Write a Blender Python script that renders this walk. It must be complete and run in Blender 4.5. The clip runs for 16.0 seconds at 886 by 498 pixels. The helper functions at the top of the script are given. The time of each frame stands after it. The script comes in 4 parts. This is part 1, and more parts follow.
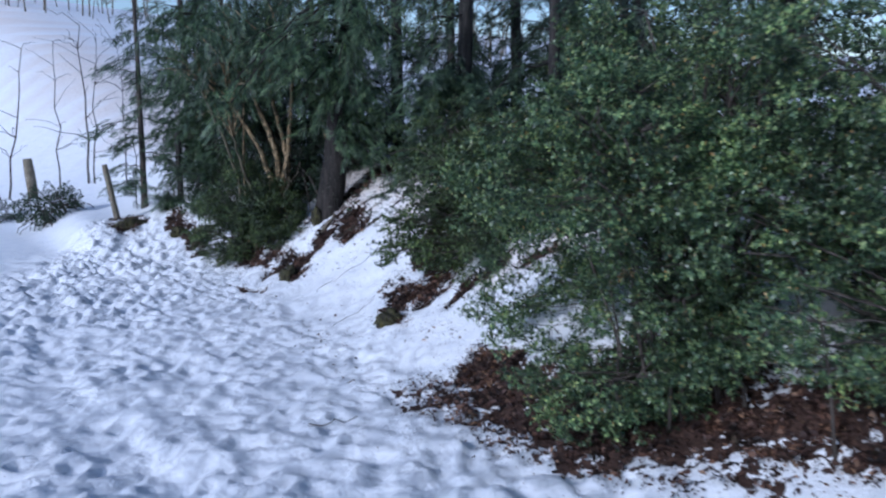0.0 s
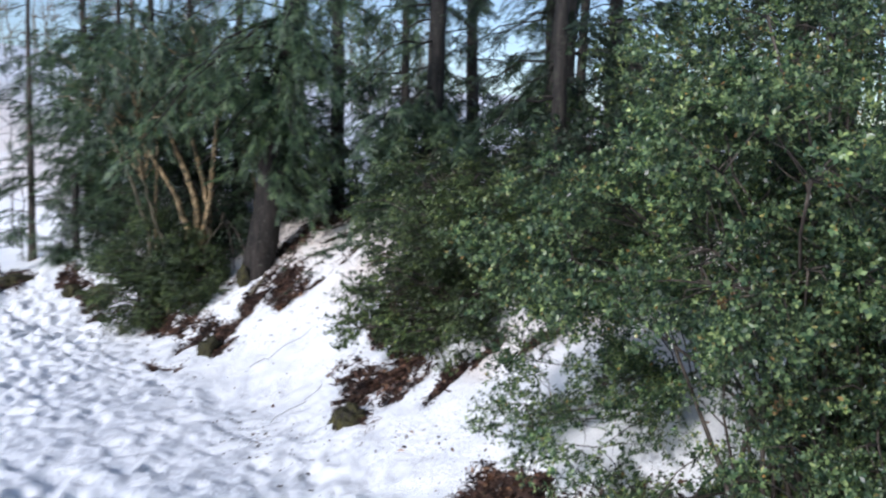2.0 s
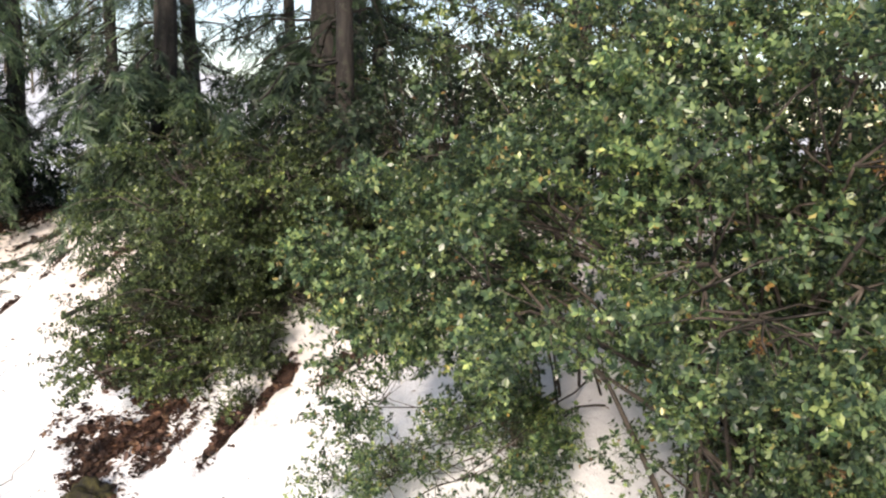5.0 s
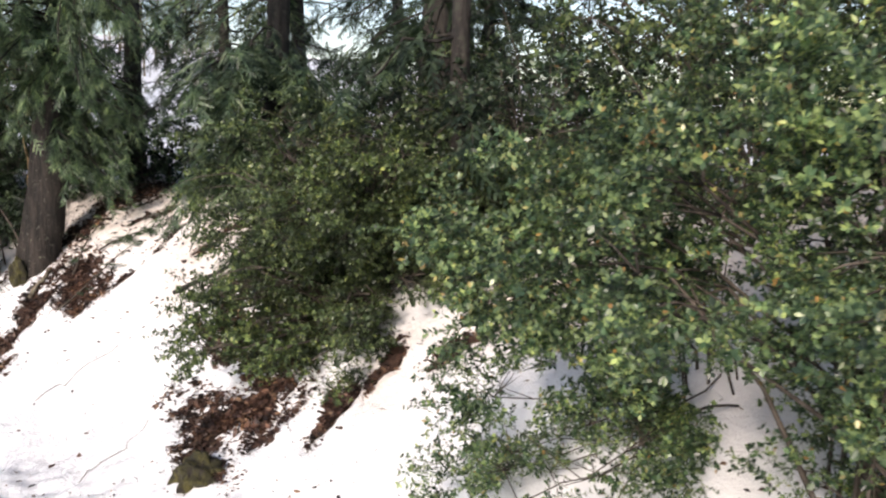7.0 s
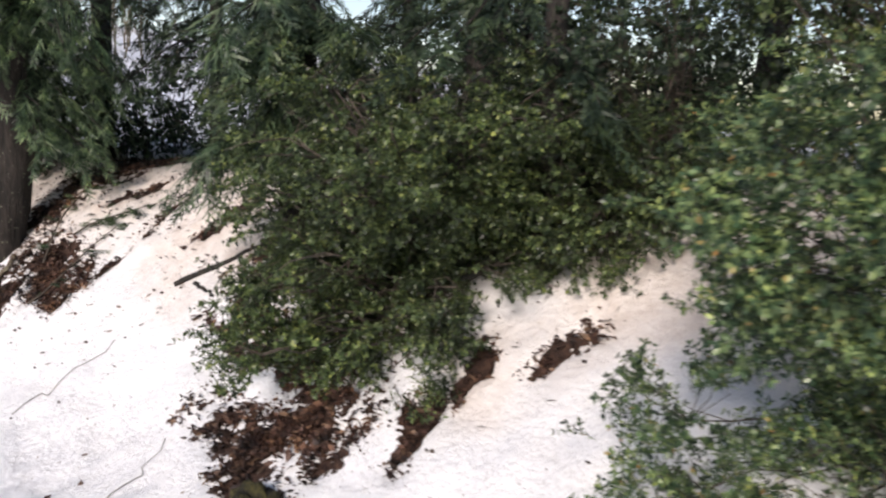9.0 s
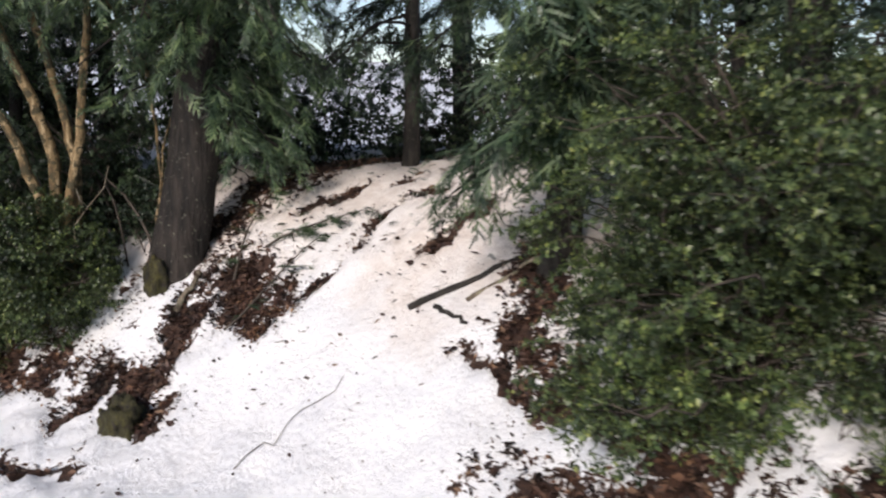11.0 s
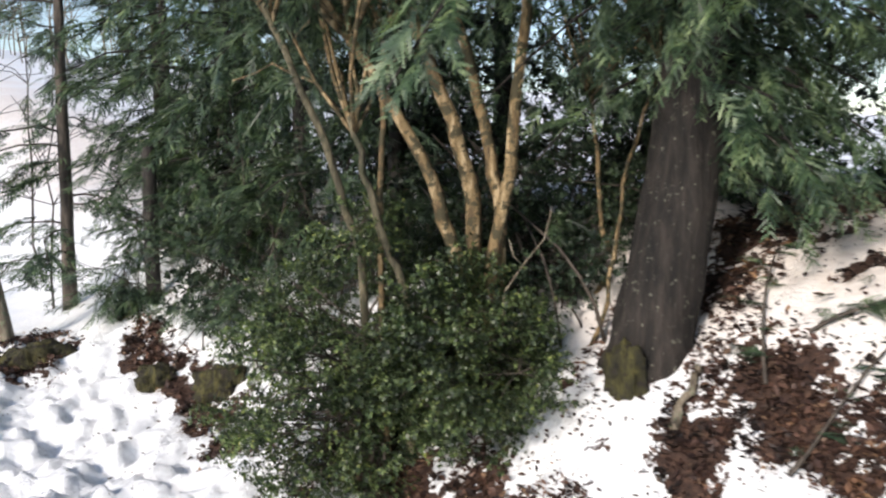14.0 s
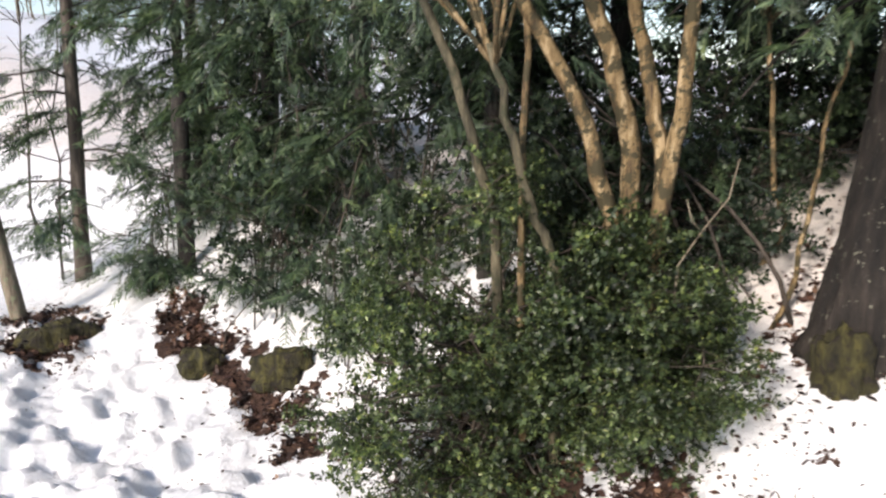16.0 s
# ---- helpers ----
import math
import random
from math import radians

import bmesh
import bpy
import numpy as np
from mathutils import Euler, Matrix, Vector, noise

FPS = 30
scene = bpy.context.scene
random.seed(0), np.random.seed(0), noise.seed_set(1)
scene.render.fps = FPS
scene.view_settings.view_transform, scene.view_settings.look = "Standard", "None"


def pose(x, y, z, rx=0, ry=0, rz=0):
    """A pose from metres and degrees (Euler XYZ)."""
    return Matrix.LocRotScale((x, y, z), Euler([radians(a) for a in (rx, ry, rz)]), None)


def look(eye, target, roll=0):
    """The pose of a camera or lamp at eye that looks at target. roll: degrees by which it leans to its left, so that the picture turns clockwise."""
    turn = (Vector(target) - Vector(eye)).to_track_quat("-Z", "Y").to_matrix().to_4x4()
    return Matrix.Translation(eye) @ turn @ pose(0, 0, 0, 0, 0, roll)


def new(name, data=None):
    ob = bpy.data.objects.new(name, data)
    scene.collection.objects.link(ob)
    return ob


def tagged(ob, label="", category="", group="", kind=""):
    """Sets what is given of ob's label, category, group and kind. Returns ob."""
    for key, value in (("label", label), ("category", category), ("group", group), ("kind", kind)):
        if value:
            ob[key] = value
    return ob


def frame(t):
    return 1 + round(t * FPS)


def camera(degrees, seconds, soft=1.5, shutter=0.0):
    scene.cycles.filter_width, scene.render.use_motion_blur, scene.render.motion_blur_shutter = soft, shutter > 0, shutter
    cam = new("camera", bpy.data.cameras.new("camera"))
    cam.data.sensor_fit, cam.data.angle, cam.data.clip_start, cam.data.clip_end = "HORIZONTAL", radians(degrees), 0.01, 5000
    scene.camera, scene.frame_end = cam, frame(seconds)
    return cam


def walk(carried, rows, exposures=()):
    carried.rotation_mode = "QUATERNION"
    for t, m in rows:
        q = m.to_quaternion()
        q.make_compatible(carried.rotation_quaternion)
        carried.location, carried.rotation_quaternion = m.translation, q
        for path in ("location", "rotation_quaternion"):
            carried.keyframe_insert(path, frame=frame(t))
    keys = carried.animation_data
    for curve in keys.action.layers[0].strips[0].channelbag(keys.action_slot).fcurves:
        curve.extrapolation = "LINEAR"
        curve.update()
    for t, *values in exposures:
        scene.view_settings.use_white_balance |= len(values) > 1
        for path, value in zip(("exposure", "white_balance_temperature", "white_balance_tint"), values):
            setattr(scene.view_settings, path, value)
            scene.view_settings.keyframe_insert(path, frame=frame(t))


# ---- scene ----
cam = camera(57.2, 16.0, soft=2.2, shutter=0.5)
METRES, EYE, TILT, LEAN, TURN = 8.0, 1.5, -10.0, 0.0, 0.0
ROWS = [
    (0.0, 0.0, 0.0, 0.0, -0.0, 0.0, -0.0),
    (0.5, -0.0121, 0.0441, 0.0059, 0.93, 0.44, 0.27),
    (1.0, -0.0276, 0.0809, 0.0106, -0.9, 1.37, 0.01),
    (1.5, -0.0391, 0.1275, 0.0156, -3.01, 2.4, -1.04),
    (2.0, -0.0512, 0.1682, 0.0221, -6.33, 3.48, -0.34),
    (2.5, -0.0607, 0.2043, 0.0289, -12.88, 3.83, 1.21),
    (3.0, -0.0663, 0.2416, 0.0355, -17.79, 3.83, 1.43),
    (3.5, -0.0736, 0.2676, 0.0395, -22.45, 3.35, 2.4),
    (4.0, -0.0787, 0.2913, 0.043, -27.44, 1.47, 3.92),
    (6.5, -0.0791, 0.312, 0.0461, -25.02, 1.16, 3.15),
    (7.0, -0.0834, 0.3248, 0.0449, -20.88, 0.66, 2.32),
    (7.5, -0.094, 0.3409, 0.0464, -23.94, -0.24, 2.2),
    (8.0, -0.1011, 0.3693, 0.0471, -25.99, -0.34, 1.93),
    (10.5, -0.1888, 0.5401, 0.0501, -23.73, 0.22, 2.88),
    (11.0, -0.2009, 0.5818, 0.0542, -20.89, 0.54, 2.24),
    (11.5, -0.2162, 0.619, 0.058, -20.83, 0.63, 2.4),
    (12.0, -0.2311, 0.6621, 0.0616, -17.6, 1.3, 0.98),
    (12.5, -0.2495, 0.7004, 0.065, -13.1, 1.02, 1.27),
    (13.0, -0.2683, 0.7362, 0.0691, -11.61, 1.08, 2.15),
    (13.5, -0.2869, 0.7793, 0.0778, -7.33, 2.94, 1.18),
    (14.0, -0.3079, 0.8118, 0.0828, -5.05, 3.67, 1.12),
    (14.5, -0.3239, 0.8366, 0.0862, -4.8, 3.04, 0.19),
    (15.0, -0.3392, 0.8585, 0.0896, -4.47, 3.0, -0.4),
    (15.5, -0.3602, 0.8745, 0.0915, -5.74, 2.27, 1.96),
    (16.0, -0.3764, 0.9035, 0.0913, -6.87, 0.8, 1.48),
]
EXPOSURES = [(0.0, -0.06, 5100, 16), (1.5, 0.24, 5650, 15), (2.3, 0.62, 6200, 15), (3.0, 1.12, 7100, 15), (4.2, 1.0, 7500, 17), (6.3, 0.94, 7250, 18), (8.0, 0.62, 7100, 20), (10.3, 0.31, 6850, 18), (12.5, 0.36, 6800, 17), (14.0, 0.75, 6800, 14), (16.0, 0.86, 7050, 17)]
walk(cam, [(t, pose(0, 0, EYE, TILT, LEAN, TURN) @ pose(METRES * x, METRES * y, METRES * z, 90 + pitch, roll, yaw)) for t, x, y, z, yaw, pitch, roll in ROWS], EXPOSURES)

# ---- world and light ----
world = bpy.data.worlds.new("sky")
scene.world = world
world.use_nodes = True
wn = world.node_tree.nodes
sky = wn.new("ShaderNodeTexSky")
sky.sky_type = "NISHITA"
sky.sun_disc = False
sky.sun_elevation, sky.sun_rotation = radians(26), radians(-138)
sky.dust_density = 0.6
wn["Background"].inputs["Strength"].default_value = 0.115
world.node_tree.links.new(sky.outputs["Color"], wn["Background"].inputs["Color"])
sun_data = bpy.data.lights.new("sun", "SUN")
sun_data.energy, sun_data.angle, sun_data.color = 2.6, radians(12), (1.0, 0.95, 0.88)
sun = new("sun", sun_data)
sun.matrix_world = look((0, 0, 30), (26 * 0.67, 26 * 0.743, 17.3))


# ---- materials ----
def node_material(name):
    m = bpy.data.materials.new(name)
    m.use_nodes = True
    nt = m.node_tree
    return m, nt, nt.nodes["Principled BSDF"]


def add_node(nt, kind, **values):
    n = nt.nodes.new(kind)
    for key, value in values.items():
        n.inputs[key.replace("_", " ")].default_value = value
    return n


def ramp_node(nt, source, stops):
    r = nt.nodes.new("ShaderNodeValToRGB")
    el = r.color_ramp.elements
    while len(el) < len(stops):
        el.new(0.5)
    for e, (p, c) in zip(el, stops):
        e.position, e.color = p, (*c, 1)
    nt.links.new(source, r.inputs["Fac"])
    return r.outputs["Color"]


def noise_out(nt, scale, detail=4.0, rough=0.6, stretch=None):
    n = add_node(nt, "ShaderNodeTexNoise", Scale=scale, Detail=detail, Roughness=rough)
    tc = nt.nodes.new("ShaderNodeNewGeometry")
    if stretch:
        mp = nt.nodes.new("ShaderNodeMapping")
        mp.inputs["Scale"].default_value = stretch
        nt.links.new(tc.outputs["Position"], mp.inputs["Vector"])
        nt.links.new(mp.outputs["Vector"], n.inputs["Vector"])
    else:
        nt.links.new(tc.outputs["Position"], n.inputs["Vector"])
    return n.outputs["Fac"]


def mix_node(nt, fac, a, b, mode="MIX"):
    m = nt.nodes.new("ShaderNodeMix")
    m.data_type, m.blend_type = "RGBA", mode
    for value, slot in ((fac, 0), (a, 6), (b, 7)):
        if isinstance(value, (int, float)):
            m.inputs[slot].default_value = value
        elif isinstance(value, tuple):
            m.inputs[slot].default_value = (*value, 1)
        else:
            nt.links.new(value, m.inputs[slot])
    return m.outputs[2]


def bump(nt, bsdf, height, strength, distance):
    b = add_node(nt, "ShaderNodeBump", Strength=strength, Distance=distance)
    nt.links.new(height, b.inputs["Height"])
    nt.links.new(b.outputs["Normal"], bsdf.inputs["Normal"])


def leaf_material(name, stops, rough=0.4, see_through=0.25, patch=1.6):
    """Leaves: each one its own tone, drifting from branch to branch; shaded gaps and lit tips are painted in."""
    m, nt, b = node_material(name)
    geo = nt.nodes.new("ShaderNodeNewGeometry")
    island = ramp_node(nt, geo.outputs["Random Per Island"], stops)
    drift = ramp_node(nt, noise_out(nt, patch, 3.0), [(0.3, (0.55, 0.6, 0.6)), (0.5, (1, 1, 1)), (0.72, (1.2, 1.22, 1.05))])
    # Tone per sprig, with the shade of gaps and lit tips in the colour.
    sprig_tone_shade = ramp_node(nt, noise_out(nt, 9.0, 2.0), [(0.34, (0.22, 0.26, 0.27)), (0.5, (0.92, 0.92, 0.92)), (0.68, (1.7, 1.6, 1.3))])
    col = mix_node(nt, 1.0, mix_node(nt, 1.0, island, drift, "MULTIPLY"), sprig_tone_shade, "MULTIPLY")
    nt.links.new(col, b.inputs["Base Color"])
    b.inputs["Roughness"].default_value = rough
    b.inputs["Specular IOR Level"].default_value = 0.45
    tr = nt.nodes.new("ShaderNodeBsdfTranslucent")
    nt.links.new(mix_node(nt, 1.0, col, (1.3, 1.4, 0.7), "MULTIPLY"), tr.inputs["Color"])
    ms = nt.nodes.new("ShaderNodeMixShader")
    ms.inputs["Fac"].default_value = see_through
    nt.links.new(b.outputs["BSDF"], ms.inputs[1])
    nt.links.new(tr.outputs["BSDF"], ms.inputs[2])
    nt.links.new(ms.outputs["Shader"], nt.nodes["Material Output"].inputs["Surface"])
    return m


def bark_material(name, dark, mid, light, scale=14.0, blotch=None, relief=0.012, speck=0.55, grain=30.0):
    m, nt, b = node_material(name)
    f = noise_out(nt, scale, 6.0, 0.65, (1, 1, 0.22))
    col = ramp_node(nt, f, [(0.34, dark), (0.5, mid), (0.66, light)])
    if blotch:
        spots = ramp_node(nt, noise_out(nt, grain, 4.0, 0.7), [(speck, (0, 0, 0)), (speck + 0.06, (1, 1, 1))])
        col = mix_node(nt, spots, col, blotch)
    nt.links.new(col, b.inputs["Base Color"])
    b.inputs["Roughness"].default_value = 0.85
    bump(nt, b, f, 0.8, relief)
    return m


def ground_material():
    """Trodden snow with brown leaf mould where it has melted; "bare" marks the melted places."""
    m, nt, b = node_material("snow_and_leaf_mould")
    at = nt.nodes.new("ShaderNodeAttribute")
    at.attribute_name = "bare"
    snow = ramp_node(nt, noise_out(nt, 5.0, 6.0), [(0.3, (0.80, 0.82, 0.85)), (0.6, (0.88, 0.89, 0.90))])
    specks = ramp_node(nt, noise_out(nt, 55.0, 2.0, 0.5), [(0.69, (0, 0, 0)), (0.73, (1, 1, 1))])
    where = ramp_node(nt, noise_out(nt, 1.7, 3.0), [(0.46, (0, 0, 0)), (0.62, (0.8, 0.8, 0.8))])
    specks = mix_node(nt, 1.0, specks, where, "MULTIPLY")
    snow = mix_node(nt, specks, snow, (0.16, 0.12, 0.09))
    # Beige of the upper bank: needle dirt plus a warm shade tint painted in.
    dust_shade = nt.nodes.new("ShaderNodeAttribute")
    dust_shade.attribute_name = "dust_shade"
    dust_shade_tint = ramp_node(nt, noise_out(nt, 11.0, 5.0, 0.65), [(0.3, (0.66, 0.585, 0.53)), (0.6, (0.82, 0.765, 0.72))])
    snow = mix_node(nt, dust_shade.outputs["Fac"], snow, dust_shade_tint)
    soil = ramp_node(nt, noise_out(nt, 38.0, 5.0, 0.7), [(0.3, (0.018, 0.012, 0.010)), (0.55, (0.06, 0.034, 0.025)), (0.75, (0.13, 0.075, 0.05))])
    crumbs, drifts = noise_out(nt, 15.0, 5.0, 0.62), noise_out(nt, 4.0, 3.0)
    total = at.outputs["Fac"]
    for part_of, weight in ((crumbs, 1.15), (drifts, 1.0)):
        m1 = nt.nodes.new("ShaderNodeMath")
        m1.operation = "MULTIPLY_ADD"
        nt.links.new(part_of, m1.inputs[0])
        m1.inputs[1].default_value = weight
        nt.links.new(total, m1.inputs[2])
        total = m1.outputs[0]
    shifted = nt.nodes.new("ShaderNodeMath")
    shifted.operation = "SUBTRACT"
    nt.links.new(total, shifted.inputs[0])
    shifted.inputs[1].default_value = 1.19
    edge = ramp_node(nt, shifted.outputs[0], [(0.50, (0, 0, 0)), (0.535, (1, 1, 1))])
    col = mix_node(nt, edge, snow, soil)
    nt.links.new(col, b.inputs["Base Color"])
    b.inputs["Roughness"].default_value = 0.75
    b.inputs["Specular IOR Level"].default_value = 0.25
    bump(nt, b, noise_out(nt, 24.0, 7.0, 0.68), 0.55, 0.045)
    return m


MAT_GROUND = ground_material()
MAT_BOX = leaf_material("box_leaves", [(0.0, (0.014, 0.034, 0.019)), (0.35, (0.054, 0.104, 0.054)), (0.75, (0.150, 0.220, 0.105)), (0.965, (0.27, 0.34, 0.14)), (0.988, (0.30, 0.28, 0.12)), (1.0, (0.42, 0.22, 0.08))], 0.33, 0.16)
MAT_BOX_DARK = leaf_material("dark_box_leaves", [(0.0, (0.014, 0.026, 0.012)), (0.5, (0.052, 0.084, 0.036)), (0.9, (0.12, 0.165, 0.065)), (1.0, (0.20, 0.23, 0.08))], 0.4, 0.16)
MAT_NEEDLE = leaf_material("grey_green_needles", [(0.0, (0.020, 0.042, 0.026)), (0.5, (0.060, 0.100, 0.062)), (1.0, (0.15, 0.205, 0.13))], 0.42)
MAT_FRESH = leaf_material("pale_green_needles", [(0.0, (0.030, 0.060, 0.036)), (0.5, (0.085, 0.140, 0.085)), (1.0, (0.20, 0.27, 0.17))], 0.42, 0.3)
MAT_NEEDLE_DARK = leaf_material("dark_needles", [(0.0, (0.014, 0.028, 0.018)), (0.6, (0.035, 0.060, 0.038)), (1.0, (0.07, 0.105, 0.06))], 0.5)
MAT_LITTER = leaf_material("dead_leaves", [(0.0, (0.022, 0.012, 0.010)), (0.5, (0.066, 0.035, 0.029)), (0.85, (0.135, 0.075, 0.058)), (1.0, (0.25, 0.16, 0.11))], 0.6, 0.1)
MAT_BARK = bark_material("dark_bark", (0.007, 0.006, 0.005), (0.018, 0.015, 0.013), (0.042, 0.036, 0.030), 26.0, (0.036, 0.036, 0.026), 0.03)
MAT_FIR_BARK = bark_material("flecked_fir_bark", (0.006, 0.005, 0.004), (0.019, 0.015, 0.012), (0.042, 0.033, 0.027), 26.0, (0.17, 0.165, 0.125), 0.03, 0.61, 34.0)
MAT_BARK_THIN = bark_material("thin_dark_bark", (0.025, 0.02, 0.016), (0.06, 0.048, 0.038), (0.12, 0.10, 0.08), 25.0, None, 0.004)
MAT_YELLOW = bark_material("yellow_lichened_bark", (0.045, 0.028, 0.014), (0.21, 0.145, 0.068), (0.52, 0.40, 0.24), 24.0, (0.050, 0.042, 0.020), 0.014, 0.48, 16.0)
MAT_STEM = bark_material("grey_green_bark", (0.022, 0.020, 0.012), (0.085, 0.075, 0.045), (0.19, 0.16, 0.10), 24.0, (0.040, 0.042, 0.022), 0.010, 0.53, 13.0)
MAT_POST = bark_material("weathered_wood", (0.07, 0.055, 0.04), (0.17, 0.14, 0.10), (0.28, 0.24, 0.18), 30.0, (0.16, 0.18, 0.11), 0.004)
MAT_MOSS = bark_material("mossy_stone", (0.008, 0.007, 0.003), (0.036, 0.033, 0.009), (0.088, 0.078, 0.020), 30.0, (0.016, 0.012, 0.008), 0.04, 0.54, 22.0)


# ---- geometry helpers ----
rng = np.random.default_rng(7)


def hash2(ix, iy, seed):
    h = (ix.astype(np.int64) * 374761393 + iy.astype(np.int64) * 668265263 + seed * 974634777) & 0xFFFFFFFF
    h = ((h ^ (h >> 13)) * 1274126177) & 0xFFFFFFFF
    return ((h ^ (h >> 16)) & 0xFFFF) / 65535.0


def value_noise(x, y, seed=0):
    ix, iy = np.floor(x), np.floor(y)
    fx, fy = x - ix, y - iy
    fx, fy = fx * fx * (3 - 2 * fx), fy * fy * (3 - 2 * fy)
    a, b = hash2(ix, iy, seed), hash2(ix + 1, iy, seed)
    c, d = hash2(ix, iy + 1, seed), hash2(ix + 1, iy + 1, seed)
    return (a * (1 - fx) + b * fx) * (1 - fy) + (c * (1 - fx) + d * fx) * fy


def fbm(x, y, octaves=4, seed=0):
    total, amp, norm = 0, 1.0, 0
    for k in range(octaves):
        total = total + amp * value_noise(x * 2 ** k + 17.3 * k, y * 2 ** k - 9.1 * k, seed + k)
        norm, amp = norm + amp, amp * 0.5
    return total / norm


def smooth(a, b, x):
    t = np.clip((x - a) / (b - a), 0, 1)
    return t * t * (3 - 2 * t)


class Soup:
    """Gathers triangles for one mesh."""

    def __init__(self):
        self.v, self.f, self.n = [], [], 0

    def add(self, v, f):
        self.v.append(np.asarray(v, np.float32).reshape(-1, 3))
        self.f.append(np.asarray(f, np.int64).reshape(-1, 3) + self.n)
        self.n += len(self.v[-1])

    def mesh(self, name, mat, smoothed=False):
        v, f = np.concatenate(self.v), np.concatenate(self.f)
        me = bpy.data.meshes.new(name)
        me.vertices.add(len(v))
        me.vertices.foreach_set("co", v.ravel())
        me.loops.add(f.size)
        me.loops.foreach_set("vertex_index", f.ravel().astype(np.int32))
        me.polygons.add(len(f))
        me.polygons.foreach_set("loop_start", np.arange(0, f.size, 3, dtype=np.int32))
        me.polygons.foreach_set("loop_total", np.full(len(f), 3, np.int32))
        if smoothed:
            me.polygons.foreach_set("use_smooth", np.ones(len(f), bool))
        me.update(calc_edges=True)
        me.materials.append(mat)
        return me

    def part(self, name, mat, parent=None, label="", smoothed=False):
        ob = new(name, self.mesh(name, mat, smoothed))
        if parent is not None:
            ob.parent = parent
            ob.matrix_parent_inverse = Matrix.Translation(-parent.location)
        if label:
            ob["label"] = label
        return ob


def thing(name, at, label, category, group="", kind=""):
    ob = new(name)
    ob.location = at
    ob.empty_display_size = 0.1
    return tagged(ob, label, category, group, kind)


def tube(soup, points, radii, sides=6, rough=0.0, flare=0.0):
    """A bent, tapered stem with closed ends."""
    p = np.asarray(points, float)
    r = np.asarray(radii, float) * np.ones(len(p))
    d = np.gradient(p, axis=0)
    d /= np.linalg.norm(d, axis=1)[:, None] + 1e-9
    ref = np.array([0.31, 0.95, 0.05]) if abs(d[0][2]) > 0.5 else np.array([0.05, 0.1, 0.99])
    a = np.cross(d, ref)
    a /= np.linalg.norm(a, axis=1)[:, None] + 1e-9
    b = np.cross(d, a)
    ang = np.arange(sides) * 2 * np.pi / sides
    wob = 1 + rough * (rng.random((len(p), sides)) - 0.5)
    if flare:
        wob[:2] *= 1 + flare * np.maximum(0, np.cos(ang * 4 + 0.5))[None] * np.array([[1.0], [0.5]])
    ring = p[:, None] + (r[:, None] * wob)[..., None] * (np.cos(ang)[None, :, None] * a[:, None] + np.sin(ang)[None, :, None] * b[:, None])
    n, k = len(p), sides
    v = np.concatenate([ring.reshape(-1, 3), p[:1], p[-1:]])
    i = np.arange(n - 1)[:, None] * k + np.arange(k)[None]
    j = np.arange(n - 1)[:, None] * k + (np.arange(k)[None] + 1) % k
    f = np.concatenate([np.stack([i, i + k, j], -1).reshape(-1, 3), np.stack([j, i + k, j + k], -1).reshape(-1, 3)])
    e, e2 = np.arange(k), (np.arange(k) + 1) % k
    caps = np.concatenate([np.stack([e2 * 0 + n * k, e, e2], -1), np.stack([e * 0 + n * k + 1, e2 + (n - 1) * k, e + (n - 1) * k], -1)])
    soup.add(v, np.concatenate([f, caps]))


def unit(v):
    v = np.asarray(v, float)
    return v / (np.linalg.norm(v, axis=-1, keepdims=True) + 1e-9)


def bent(a, b, n=6, sag=0.0, wander=0.03):
    """A line of points from a to b that wanders and lifts or sags in the middle."""
    a, b = np.asarray(a, float), np.asarray(b, float)
    t = np.linspace(0, 1, n)[:, None]
    p = a + (b - a) * t
    p[:, 2] += sag * np.sin(t[:, 0] * np.pi)
    p[1:-1] += rng.normal(0, wander, (n - 2, 3))
    return p


